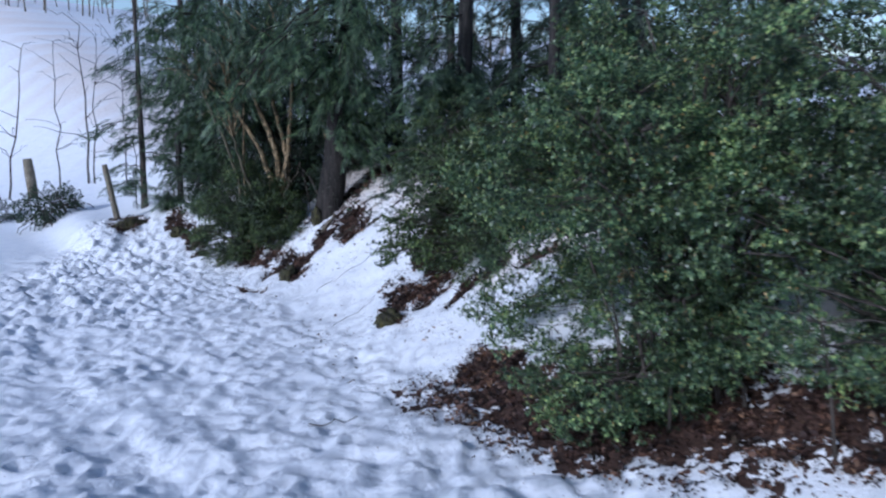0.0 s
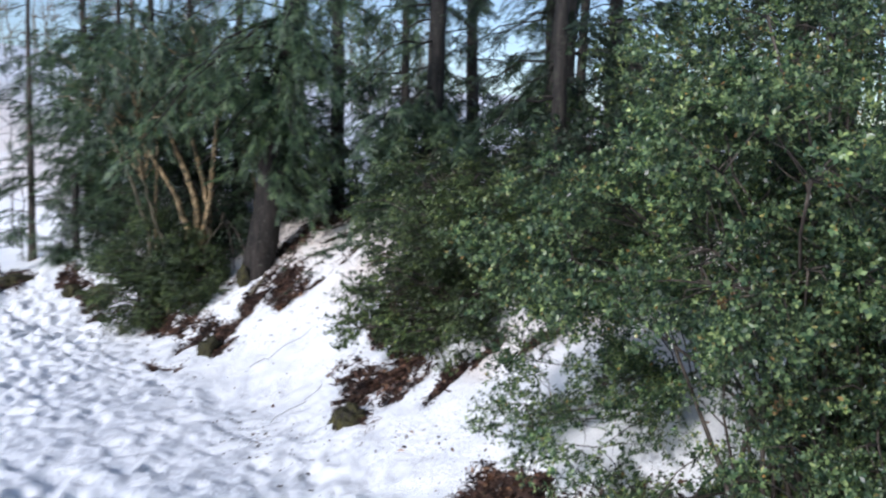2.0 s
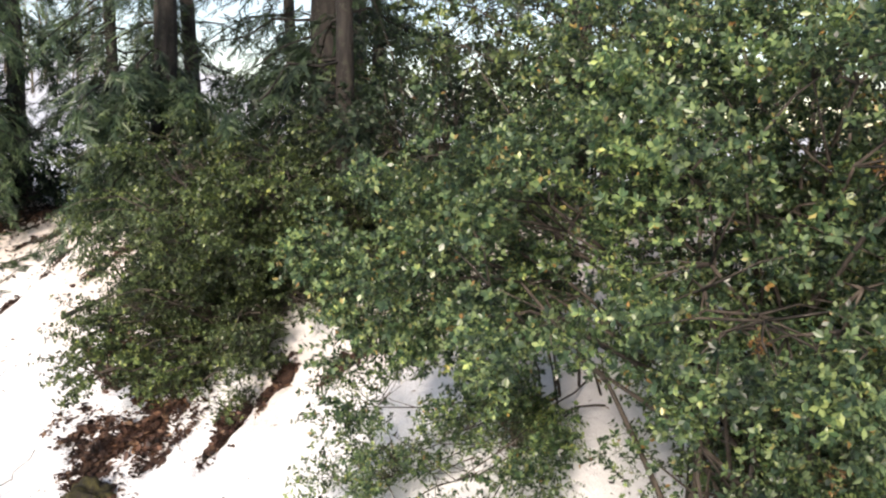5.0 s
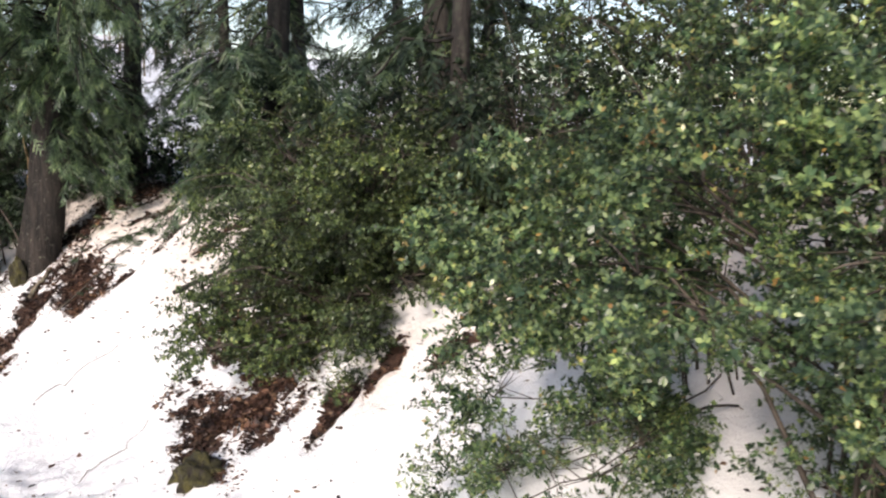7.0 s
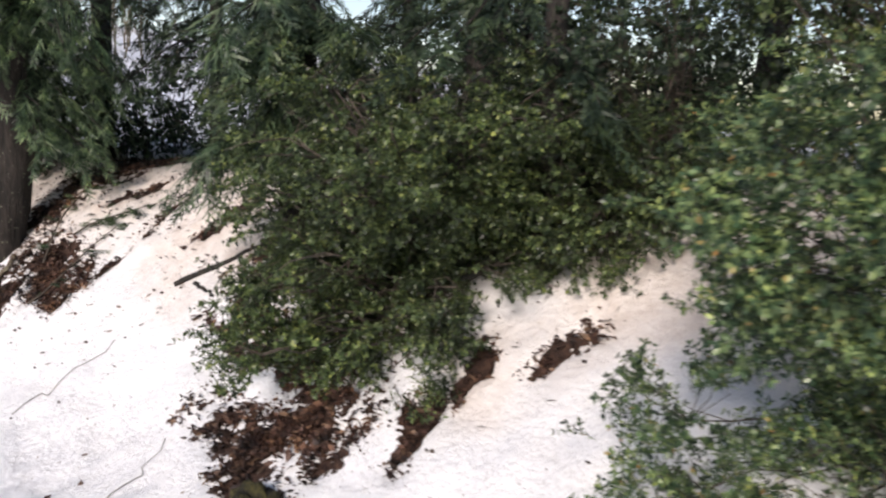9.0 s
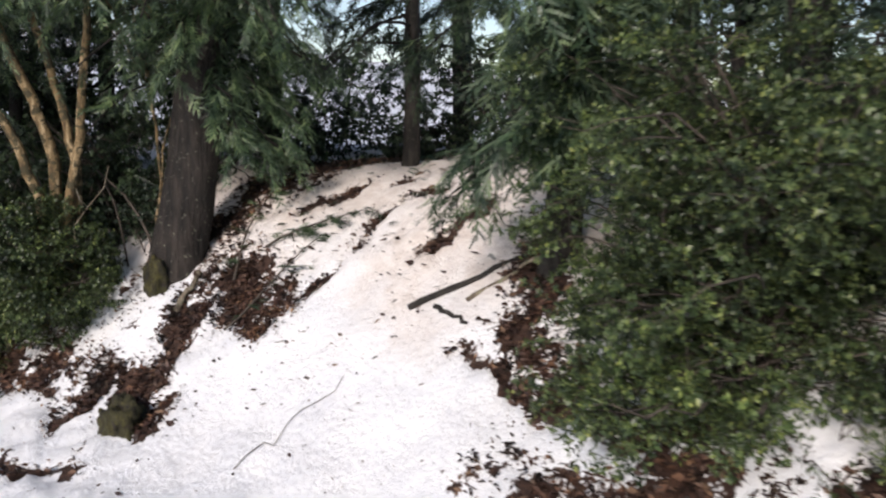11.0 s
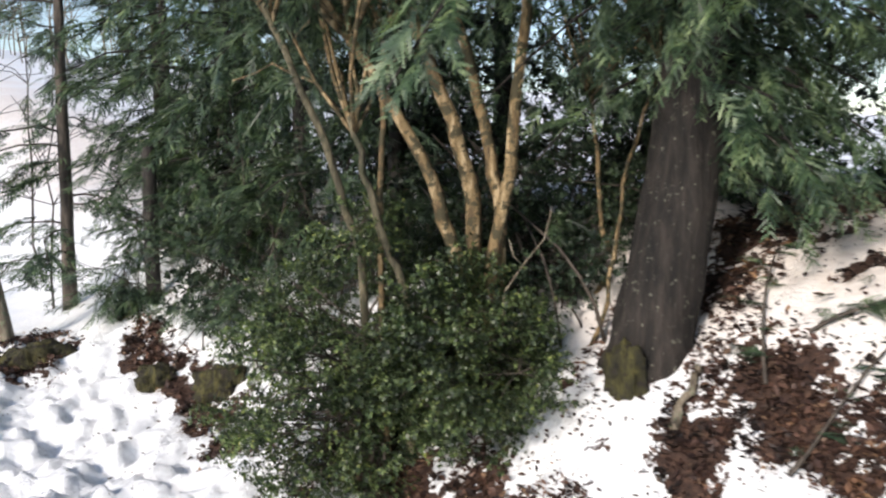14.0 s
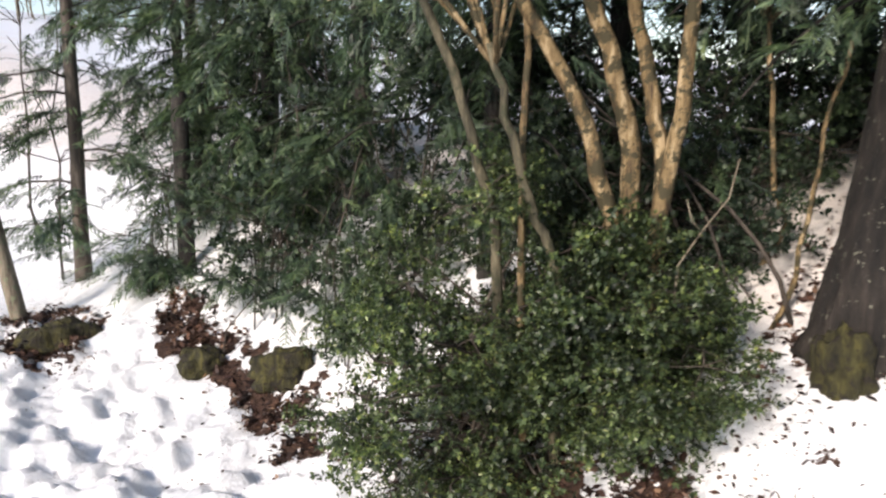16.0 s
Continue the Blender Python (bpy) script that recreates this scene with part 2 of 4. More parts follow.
def box_spray(length=0.13, pairs=9, leaf=0.020, wide=0.0115, twigs=3):
    """A twig along +x with side twigs and small oval leaves in pairs. Two triangles a leaf, folded along the rib."""
    s = Soup()
    lines = [(np.zeros(3), unit((1, 0, 0.0)), length, pairs)]
    for k in range(twigs):
        base = np.array([length * (0.25 + 0.22 * k), 0, 0])
        lines.append((base, unit((0.75, 0.75 * (-1) ** k, rng.uniform(-0.3, 0.5))), length * 0.55, max(3, pairs // 2)))
    for base, d, ln, n in lines:
        end = base + d * ln
        side = unit(np.cross(d, (0, 0, 1)))
        up = np.cross(side, d)
        w = 0.0013
        s.add([base + side * w, base - side * w, base + up * w, end], [(0, 2, 3), (2, 1, 3), (1, 0, 3)])
        for i in range(n):
            q = base + d * ln * (i + 1) / n
            turn = i * 1.57 + rng.uniform(-0.4, 0.4)
            for sg in (1, -1):
                out = (side * math.cos(turn) + up * math.sin(turn)) * sg
                ld = unit(d * rng.uniform(0.5, 1.1) + out + rng.normal(0, 0.18, 3))
                lw = unit(np.cross(ld, unit(d * 0.8 - out * 0.7 + rng.normal(0, 0.2, 3))))
                grow = 0.75 + 0.5 * (i + 1) / n
                ln2, w2 = leaf * grow * rng.uniform(0.8, 1.15), wide * grow * rng.uniform(0.8, 1.15)
                nrm = np.cross(lw, ld)
                m = q + ld * ln2 * 0.5
                s.add([q, m + lw * w2 * 0.5 + nrm * 0.002, q + ld * ln2, m - lw * w2 * 0.5 + nrm * 0.002], [(0, 1, 2), (0, 2, 3)])
        for k in range(4):
            turn = k * 1.57 + rng.uniform(-0.5, 0.5)
            out = side * math.cos(turn) + up * math.sin(turn)
            ld = unit(d * 0.45 + out + (0, 0, 0.25))
            lw = unit(np.cross(ld, d + (0, 0, 0.4)))
            ln2, w2 = leaf * 1.15 * rng.uniform(0.85, 1.1), wide * 1.2 * rng.uniform(0.85, 1.1)
            m = end + ld * ln2 * 0.5
            s.add([end, m + lw * w2 * 0.5, end + ld * ln2, m - lw * w2 * 0.5], [(0, 1, 2), (0, 2, 3)])
    return np.concatenate(s.v), np.concatenate(s.f)


def fir_spray(length=0.20, laterals=14, needle=0.0110, step=0.0085):
    """A flat, drooping conifer spray along +x: each twig is a toothed frond, two ranks of needles on one rib."""
    s = Soup()
    lines = [(np.zeros(3), np.array([1.0, 0, 0]), length)]
    for k in range(laterals):
        f = (k + 1.0) / (laterals + 1)
        ln = length * 0.34 * (1 - 0.6 * f) * rng.uniform(0.4, 1.25) + 0.012
        lines.append((np.array([length * f * 0.95, 0, -0.05 * f * f]), unit((rng.uniform(0.6, 1.2), (-1) ** k * rng.uniform(0.5, 1.0), rng.uniform(-0.4, 0.15))), ln))
    for base, d, ln in lines:
        side = unit(np.cross(d, (0, 0, 1)) + rng.normal(0, 0.35, 3))
        up = np.cross(side, d)
        n = max(3, int(ln / step))
        t = np.linspace(0, 1, n + 1)[:, None]
        rib = base + d * ln * t - np.array([0, 0, 0.16 * ln]) * t * t
        taper = (1.1 - 0.75 * (t[:-1] + t[1:]) / 2)
        mid = rib[1:] * 0.8 + rib[:-1] * 0.2
        v, f = [rib], []
        i = np.arange(n)
        for m, sg in enumerate((1, -1)):
            v.append(mid + (side * sg + d * 0.45 + up * rng.uniform(-0.3, 0.15, (n, 1))) * needle * taper * rng.uniform(0.75, 1.15, (n, 1)))
            tip = n + 1 + m * n + i
            f.append(np.stack([i, i + 1, tip], -1) if sg > 0 else np.stack([i + 1, i, tip], -1))
        s.add(np.concatenate(v), np.concatenate(f))
    return np.concatenate(s.v), np.concatenate(s.f)


BOX_SPRAYS = [box_spray(0.115, 9, 0.0160, 0.0090, 3) for _ in range(6)]
BOX_SMALL = [box_spray(0.115, 9, 0.0155, 0.0084, 3) for _ in range(5)]
BOX_CHEAP = [box_spray(0.13, 5, 0.026, 0.0155, 1) for _ in range(5)]
FIR_SPRAYS = [fir_spray() for _ in range(5)]
FIR_COARSE = [fir_spray(0.27, 12, 0.0165, 0.0135) for _ in range(4)]


def place_sprays(soup, templates, at, along, up, size):
    """Lays a spray at each place, pointing along, its flat side up."""
    at, along, up, size = np.asarray(at, float), unit(along), np.asarray(up, float), np.asarray(size, float)
    side = unit(np.cross(up, along))
    top = np.cross(along, side)
    pick = rng.integers(0, len(templates), len(at))
    for k, (v, f) in enumerate(templates):
        w = np.where(pick == k)[0]
        if not len(w):
            continue
        pts = (v[None, :, 0, None] * along[w, None] + v[None, :, 1, None] * side[w, None] + v[None, :, 2, None] * top[w, None]) * size[w, None, None] + at[w, None]
        fs = f[None] + (np.arange(len(w)) * len(v))[:, None, None]
        soup.add(pts.reshape(-1, 3), fs.reshape(-1, 3))


# ---- ground ----
EDGE_AT, EDGE_ALONG, EDGE_OUT = np.array([-0.2, 4.6]), np.array([-0.528, 0.849]), np.array([0.849, 0.528])


def along_out(x, y):
    dx, dy = x - EDGE_AT[0], y - EDGE_AT[1]
    return dx * EDGE_ALONG[0] + dy * EDGE_ALONG[1], dx * EDGE_OUT[0] + dy * EDGE_OUT[1]


# melted places: centre x, y, half length, half width, turn in degrees
BARE = [(0.80, 3.98, 1.30, 0.46, -45), (0.32, 4.88, 0.34, 0.16, -60), (0.44, 6.13, 0.18, 0.07, 50), (0.72, 5.92, 0.16, 0.06, -10), (2.0, 3.0, 1.0, 0.30, -45), (-0.38, 6.62, 0.54, 0.15, 98), (0.17, 6.09, 0.16, 0.09, 30),
        (-0.04, 6.95, 0.52, 0.13, 108), (-0.12, 6.50, 0.30, 0.16, 115), (-0.24, 7.50, 0.34, 0.06, 100), (0.02, 7.75, 0.38, 0.15, 65), (-1.04, 9.06, 0.46, 0.20, 103), (-1.42, 9.04, 0.34, 0.12, 62), (-1.62, 8.86, 0.42, 0.11, 108), (-1.86, 9.02, 0.26, 0.07, 60), (-2.05, 8.55, 0.38, 0.05, 140),
        (-2.35, 9.85, 0.85, 0.26, 128), (-3.6, 11.3, 1.1, 0.13, 122), (-4.7, 11.95, 0.5, 0.24, 120), (-0.3, 10.1, 1.4, 0.35, 20),
        (-0.35, 8.85, 0.18, 0.06, 20), (-0.08, 8.50, 0.22, 0.07, 5), (0.02, 9.20, 0.26, 0.06, 30), (-0.45, 9.38, 0.22, 0.06, 0), (-0.74, 8.72, 0.16, 0.05, 40), (-0.05, 8.85, 0.16, 0.05, -15)]


def melt(x, y):
    best = np.full(np.shape(x), -2.0)
    x, y = x + (fbm(x * 5.0, y * 5.0, 3, 61) - 0.5) * 0.34, y + (fbm(x * 5.0, y * 5.0, 3, 67) - 0.5) * 0.34
    for cx, cy, a, b, turn in BARE:
        c, s = math.cos(radians(turn)), math.sin(radians(turn))
        p, q = ((x - cx) * c + (y - cy) * s) / a, (-(x - cx) * s + (y - cy) * c) / b
        best = np.maximum(best, 1 - np.sqrt(p * p + q * q))
    return best


def bareness(x, y):
    return smooth(-0.25, 0.35, melt(x, y) + (fbm(x * 4.0, y * 4.0, 3, 31) - 0.5) * 0.9)


def base_height(x, y):
    v, u = along_out(x, y)
    vc = np.clip(v, -60, 60)
    u = u + 0.45 * smooth(4.8, 8.0, v) * smooth(-1.2, -0.2, u)
    road = -0.066 * (np.minimum(vc, 2.0) + 4.0) - 0.028 * np.clip(vc - 2.0, 0, 30)
    later = smooth(1.0, 3.0, v)
    bank = 1.30 * (smooth(0.0, 2.75, u) * (1 - later) + smooth(0.3, 2.75, u) ** 1.2 * later) + 0.06 * np.clip(u - 2.75, 0, 2) - 0.10 * np.clip(u - 5.0, 0, 30)
    far = 0.15 * np.clip(v - 14.0, 0, 110) * smooth(-2, 8, u + 0.15 * np.clip(v - 9, 0, 60)) + 0.03 * np.clip(-u - 9.0, 0, 80)
    bank = bank * (1 - 0.35 * smooth(7.0, 11.0, v))
    berm = 0.36 * smooth(7.2, 8.7, v) * smooth(-0.9, 0.1, u)
    return road + bank + far + berm


def ground_height(x, y):
    x, y = np.asarray(x, float), np.asarray(y, float)
    v, u = along_out(x, y)
    away = np.hypot(np.maximum(np.maximum(-4.8 - x, x - 2.2), 0), np.maximum(np.maximum(1.6 - y, y - 11.8), 0))
    near = 0.12 + 0.88 * smooth(1.2, 0.0, away)
    lumps = (fbm(x * 2.2, y * 2.2, 3, 3) - 0.5) * 0.09 + (0.55 - np.abs(fbm(x * 6.5, y * 6.5, 2, 11) - 0.5) * 3.0 + (fbm(x * 13.0, y * 13.0, 2, 23) - 0.5) * (0.9 + 0.9 * smooth(2.5, 4.5, v))) * 0.050 * (1 + 0.5 * smooth(2.5, 4.5, v)) * smooth(0.8, 0.1, u) * (0.45 + 0.9 * fbm(x * 0.9, y * 0.9, 2, 5))
    track = smooth(0.22, 0.08, np.abs(u + 1.55 + 0.15 * np.sin(v * 0.9))) * -0.03
    bank_lumps = (fbm(x * 6.0, y * 6.0, 3, 19) - 0.5) * (0.035 + 0.045 * smooth(3.6, 4.4, v) * smooth(2.0, 1.5, u)) * smooth(-0.2, 0.9, u)
    mound = 0.09 * np.exp(-((x + 1.4) ** 2 + (y - 9.55) ** 2) / 0.2)
    return base_height(x, y) + mound + (lumps + bank_lumps + track) * near - 0.022 * bareness(x, y)


def stretch(lo, hi, step, far, growth):
    inner = np.arange(lo, hi + step / 2, step)
    out = [step]
    while sum(out) < far:
        out.append(out[-1] * growth)
    out = np.cumsum(out)
    return np.concatenate([(lo - out)[::-1], inner, hi + out])


def build_ground():
    xs, ys = stretch(-4.8, 2.2, 0.025, 900, 1.15), stretch(1.6, 11.8, 0.029, 900, 1.15)
    gx, gy = np.meshgrid(xs, ys)
    gz = ground_height(gx, gy)
    nx, ny = len(xs), len(ys)
    i = (np.arange(ny - 1)[:, None] * nx + np.arange(nx - 1)[None]).ravel()
    s = Soup()
    s.add(np.stack([gx, gy, gz], -1).reshape(-1, 3), np.concatenate([np.stack([i, i + 1, i + nx + 1], -1), np.stack([i, i + nx + 1, i + nx], -1)]))
    ob = s.part("ground", MAT_GROUND, None, "", True)
    at = ob.data.attributes.new("bare", "FLOAT", "POINT")
    at.data.foreach_set("value", np.clip(0.5 + 0.55 * melt(gx, gy), 0, 1).ravel().astype(np.float32))
    # Where the beige starts up the bank, dirt and painted-in shade under the trees.
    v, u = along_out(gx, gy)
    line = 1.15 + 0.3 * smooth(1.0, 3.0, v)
    dust_shade = ob.data.attributes.new("dust_shade", "FLOAT", "POINT")
    dust_shade.data.foreach_set("value", (smooth(0.0, 0.8, u - line + (fbm(gx * 2.5, gy * 2.5, 4, 41) - 0.5) * 1.3) * smooth(7.5, 5.0, u)).ravel().astype(np.float32))
    return tagged(ob, "trodden snow with brown leaf mould where it melted", "snow ground", "", "structure")


build_ground()


def gz(x, y):
    return float(ground_height(np.array([x]), np.array([y]))[0])


# ---- shrubs ----
def arch(a, b, n=8, wander=0.009):
    """A stem that rises first and then leans out to its tip."""
    a, b = np.asarray(a, float), np.asarray(b, float)
    t = np.linspace(0, 1, n)[:, None]
    p = a + (b - a) * np.hstack([t ** 1.5, t ** 1.5, t ** 0.75])
    p[1:-1] += rng.normal(0, wander, (n - 2, 3))
    return p


def shrub(name, foot, lobes, stems, sprays, mat, label, group="", templates=BOX_SPRAYS, size=(0.8, 1.3), bark=MAT_BARK_THIN, foot_spread=0.25, thick=0.010, category="shrub", reach=0.24, droop=0.1, tuft=0.35, twigs=8):
    """Stems rise from the foot into rounded lobes (centre, radii, share), branch, and carry leafy sprays."""
    fx, fy = foot
    top = thing(name, (fx, fy, gz(fx, fy)), label, category, group)
    leaves = Soup()
    at, along, ups, sizes = [], [], [], []
    share = np.array([l[2] for l in lobes], float)
    share /= share.sum()
    per = max(1, round(sprays / (stems * twigs)))
    for k in range(stems):
        wood = Soup()
        c, r, _ = lobes[rng.choice(len(lobes), p=share)]
        c, r = np.array(c, float), np.array(r, float)
        tip = c + r * unit(rng.normal(0, 1, 3)) * rng.uniform(0.45, 0.9)
        bx, by = fx + rng.normal(0, foot_spread), fy + rng.normal(0, foot_spread)
        line = arch((bx, by, gz(bx, by) - 0.05), tip)
        tube(wood, line, np.linspace(thick, thick * 0.35, 8) * rng.uniform(0.6, 1.3), 5)
        for j in range(twigs):
            q = line[rng.integers(3, 8)]
            if np.linalg.norm((q - c) / r) > 1.1:
                q = line[-1]
            out = unit(unit((q - c) / r) * (0.8, 0.8, 0.5) + rng.normal(0, 0.8, 3) * (1, 1, 0.45) + (0, 0, droop))
            e = q + out * rng.uniform(0.5, 1.3) * reach
            inside = np.linalg.norm((e - c) / r)
            if inside > 1.1:
                e = c + (e - c) / inside * rng.uniform(0.95, 1.15)
            tube(wood, bent(q, e, 3, 0.02, 0.015), np.linspace(thick * 0.4, thick * 0.15, 3), 3)
            w = rng.uniform(tuft, 1.05, per)[:, None]
            at.append(q + (e - q) * w + rng.normal(0, 0.026, (per, 3)))
            along.append(unit(out + rng.normal(0, 0.55, (per, 3)) * (1, 1, 0.6) + (0, 0, droop)))
            ups.append(np.array([0, 0, 1.0]) + rng.normal(0, 0.35, (per, 3)))
            sizes.append(rng.uniform(size[0], size[1], per))
        wood.part("stem", bark, top)
    at = np.concatenate(at)
    keep = at[:, 2] > ground_height(at[:, 0], at[:, 1]) + 0.03
    place_sprays(leaves, templates, at[keep], np.concatenate(along)[keep], np.concatenate(ups)[keep], np.concatenate(sizes)[keep])
    leaves.part("foliage", mat, top)
    return top


def zb(x, y, h):
    return (x, y, float(base_height(np.array([x]), np.array([y]))[0]) + h)


HEDGE = "box shrubs along the bank"
shrub("box_shrub", (1.35, 4.0), [(zb(0.82, 3.78, 0.50), (0.48, 0.40, 0.38), 2.0), (zb(0.76, 4.05, 1.18), (0.48, 0.55, 0.32), 2.1), (zb(1.30, 3.95, 1.50), (0.7, 0.6, 0.40), 1.7), (zb(1.2, 4.2, 1.85), (0.8, 0.8, 0.25), 0.4), (zb(0.74, 3.55, 1.42), (0.40, 0.42, 0.34), 1.4), (zb(1.30, 3.50, 0.75), (0.42, 0.34, 0.50), 0.7)],
      110, 3500, MAT_BOX, "large glossy green box shrub overhanging the snowy bank", HEDGE, foot_spread=0.18, tuft=0.45, size=(0.7, 1.15), twigs=5)
shrub("box_shrub", (1.35, 5.0), [(zb(0.52, 4.75, 1.12), (0.44, 0.55, 0.22), 1.9), (zb(1.0, 5.2, 1.40), (0.6, 0.6, 0.30), 1.1), (zb(0.55, 4.78, 0.36), (0.36, 0.55, 0.28), 1.9), (zb(0.36, 4.65, 1.72), (0.40, 0.55, 0.24), 0.9)],
      26, 1250, MAT_BOX, "sparse box shrub with bare lower stems over snow", HEDGE, foot_spread=0.10, tuft=0.5, thick=0.0055, size=(0.7, 1.15), twigs=9)
shrub("box_shrub", (2.2, 3.2), [(zb(1.70, 2.85, 0.65), (0.6, 0.5, 0.55), 2), (zb(1.55, 3.30, 0.70), (0.50, 0.42, 0.66), 2.4), (zb(2.0, 3.0, 1.5), (0.8, 0.7, 0.45), 1.5), (zb(1.42, 3.55, 1.05), (0.34, 0.34, 0.36), 1.3)],
      80, 2300, MAT_BOX, "tall yellow-green box shrub beside the trodden snow", HEDGE, foot_spread=0.18, tuft=0.42, size=(0.7, 1.15), twigs=5)
shrub("box_shrub", (0.42, 6.75), [(zb(0.20, 6.50, 0.40), (0.60, 0.52, 0.36), 3), (zb(0.24, 6.60, 0.80), (0.64, 0.60, 0.38), 3), (zb(0.12, 7.20, 0.62), (0.40, 0.42, 0.42), 1.7), (zb(0.10, 7.10, 0.92), (0.45, 0.42, 0.30), 1.0), (zb(0.62, 6.35, 0.78), (0.42, 0.42, 0.28), 1.0), (zb(0.02, 6.46, 0.20), (0.46, 0.36, 0.18), 1.8)],
      120, 3900, MAT_BOX_DARK, "dense dark green box shrub above brown leaves", HEDGE, BOX_SMALL, (0.75, 1.25), foot_spread=0.10, droop=-0.15, tuft=0.4, twigs=6)
shrub("box_shrub", (-2.40, 10.2), [(zb(-2.48, 9.98, 0.26), (0.64, 0.40, 0.36), 3), (zb(-2.36, 10.08, 0.62), (0.60, 0.40, 0.38), 2.7), (zb(-2.6, 10.05, 0.98), (0.22, 0.2, 0.24), 0.5), (zb(-2.05, 9.72, 0.40), (0.30, 0.20, 0.34), 2.2), (zb(-2.75, 9.95, 0.45), (0.34, 0.28, 0.38), 1.0)],
      95, 3000, MAT_BOX_DARK, "dense low box shrub at the foot of yellow stems", HEDGE, BOX_SMALL, (0.75, 1.25), foot_spread=0.10, droop=0.0, tuft=0.4, twigs=6)
shrub("evergreen_shrub", (2.1, 5.6), [(zb(1.6, 5.5, 1.2), (0.7, 0.7, 0.45), 2), (zb(1.9, 6.0, 1.9), (0.9, 0.9, 0.5), 1.2)],
      26, 420, MAT_BOX_DARK, "loose evergreen shrub with leaning stems behind the hedge", HEDGE, BOX_CHEAP, (0.9, 1.4), foot_spread=0.12, thick=0.007)
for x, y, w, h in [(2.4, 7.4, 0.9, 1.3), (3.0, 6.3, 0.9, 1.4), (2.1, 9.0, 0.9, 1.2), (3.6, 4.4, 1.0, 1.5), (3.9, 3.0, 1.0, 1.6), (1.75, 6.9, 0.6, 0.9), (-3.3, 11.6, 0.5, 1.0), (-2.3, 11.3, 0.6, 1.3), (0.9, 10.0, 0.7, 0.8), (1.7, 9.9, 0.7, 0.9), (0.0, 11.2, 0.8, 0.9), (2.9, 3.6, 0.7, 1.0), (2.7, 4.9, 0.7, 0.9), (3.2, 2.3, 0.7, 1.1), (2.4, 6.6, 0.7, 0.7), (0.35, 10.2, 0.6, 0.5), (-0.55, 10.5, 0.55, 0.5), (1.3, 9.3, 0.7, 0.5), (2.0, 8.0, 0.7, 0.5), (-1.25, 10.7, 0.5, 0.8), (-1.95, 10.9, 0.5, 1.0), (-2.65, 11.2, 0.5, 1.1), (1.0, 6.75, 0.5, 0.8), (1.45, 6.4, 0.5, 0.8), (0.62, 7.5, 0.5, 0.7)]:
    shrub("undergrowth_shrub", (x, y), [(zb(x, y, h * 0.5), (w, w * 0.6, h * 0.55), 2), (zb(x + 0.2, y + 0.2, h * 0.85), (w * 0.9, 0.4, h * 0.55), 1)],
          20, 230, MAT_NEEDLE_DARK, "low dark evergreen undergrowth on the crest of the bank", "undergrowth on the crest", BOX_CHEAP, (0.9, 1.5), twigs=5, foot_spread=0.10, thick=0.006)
for x, y, w, h in [(-3.45, 11.75, 0.45, 0.5), (-4.15, 12.3, 0.5, 0.55), (-2.95, 11.1, 0.4, 0.7), (-3.7, 12.6, 0.6, 1.1), (-3.2, 12.2, 0.6, 1.3)]:
    shrub("evergreen_shrub", (x, y), [(zb(x, y, h * 0.55), (w, w * 0.7, h * 0.55), 2), (zb(x + 0.1, y + 0.1, h * 1.2), (w * 0.7, w * 0.6, h * 0.6), 1.2)],
          14, 330, MAT_NEEDLE, "thin grey-green evergreen shrub in front of the snowy field", "shrubs by the fence", FIR_SPRAYS, (0.6, 1.2), foot_spread=0.12, thick=0.005, tuft=0.1, reach=0.34, droop=-0.05)
# Shade is put into the leaf colour of these shrubs by the dark materials.
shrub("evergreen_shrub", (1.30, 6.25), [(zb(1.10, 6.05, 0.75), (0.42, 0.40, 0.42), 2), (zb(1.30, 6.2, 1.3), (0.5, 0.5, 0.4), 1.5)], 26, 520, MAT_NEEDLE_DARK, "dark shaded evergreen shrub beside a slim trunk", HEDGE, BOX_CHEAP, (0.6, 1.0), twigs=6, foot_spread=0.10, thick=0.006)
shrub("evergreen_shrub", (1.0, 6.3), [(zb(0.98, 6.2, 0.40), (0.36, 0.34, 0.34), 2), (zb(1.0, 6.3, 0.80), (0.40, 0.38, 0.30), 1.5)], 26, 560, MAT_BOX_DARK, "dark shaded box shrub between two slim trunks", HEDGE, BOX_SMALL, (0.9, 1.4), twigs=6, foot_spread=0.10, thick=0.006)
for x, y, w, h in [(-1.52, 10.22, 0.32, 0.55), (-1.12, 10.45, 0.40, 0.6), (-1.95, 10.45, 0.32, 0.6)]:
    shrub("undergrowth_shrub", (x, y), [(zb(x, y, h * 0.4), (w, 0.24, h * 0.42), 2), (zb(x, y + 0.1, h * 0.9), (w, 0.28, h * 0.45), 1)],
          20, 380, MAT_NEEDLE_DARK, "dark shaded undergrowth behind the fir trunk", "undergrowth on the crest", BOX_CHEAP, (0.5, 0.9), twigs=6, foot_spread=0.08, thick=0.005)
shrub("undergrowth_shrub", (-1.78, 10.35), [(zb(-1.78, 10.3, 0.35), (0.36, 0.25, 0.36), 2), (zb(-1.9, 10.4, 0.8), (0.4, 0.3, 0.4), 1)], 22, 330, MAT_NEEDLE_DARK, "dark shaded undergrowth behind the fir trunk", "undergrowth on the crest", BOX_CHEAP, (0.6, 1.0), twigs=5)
shrub("evergreen_shrub", (-6.8, 14.0), [(zb(-6.8, 13.9, 0.32), (0.5, 0.4, 0.34), 1)], 26, 520, MAT_NEEDLE_DARK, "small dark bush on the snowy road edge", "shrubs by the fence", BOX_CHEAP, (0.7, 1.2))
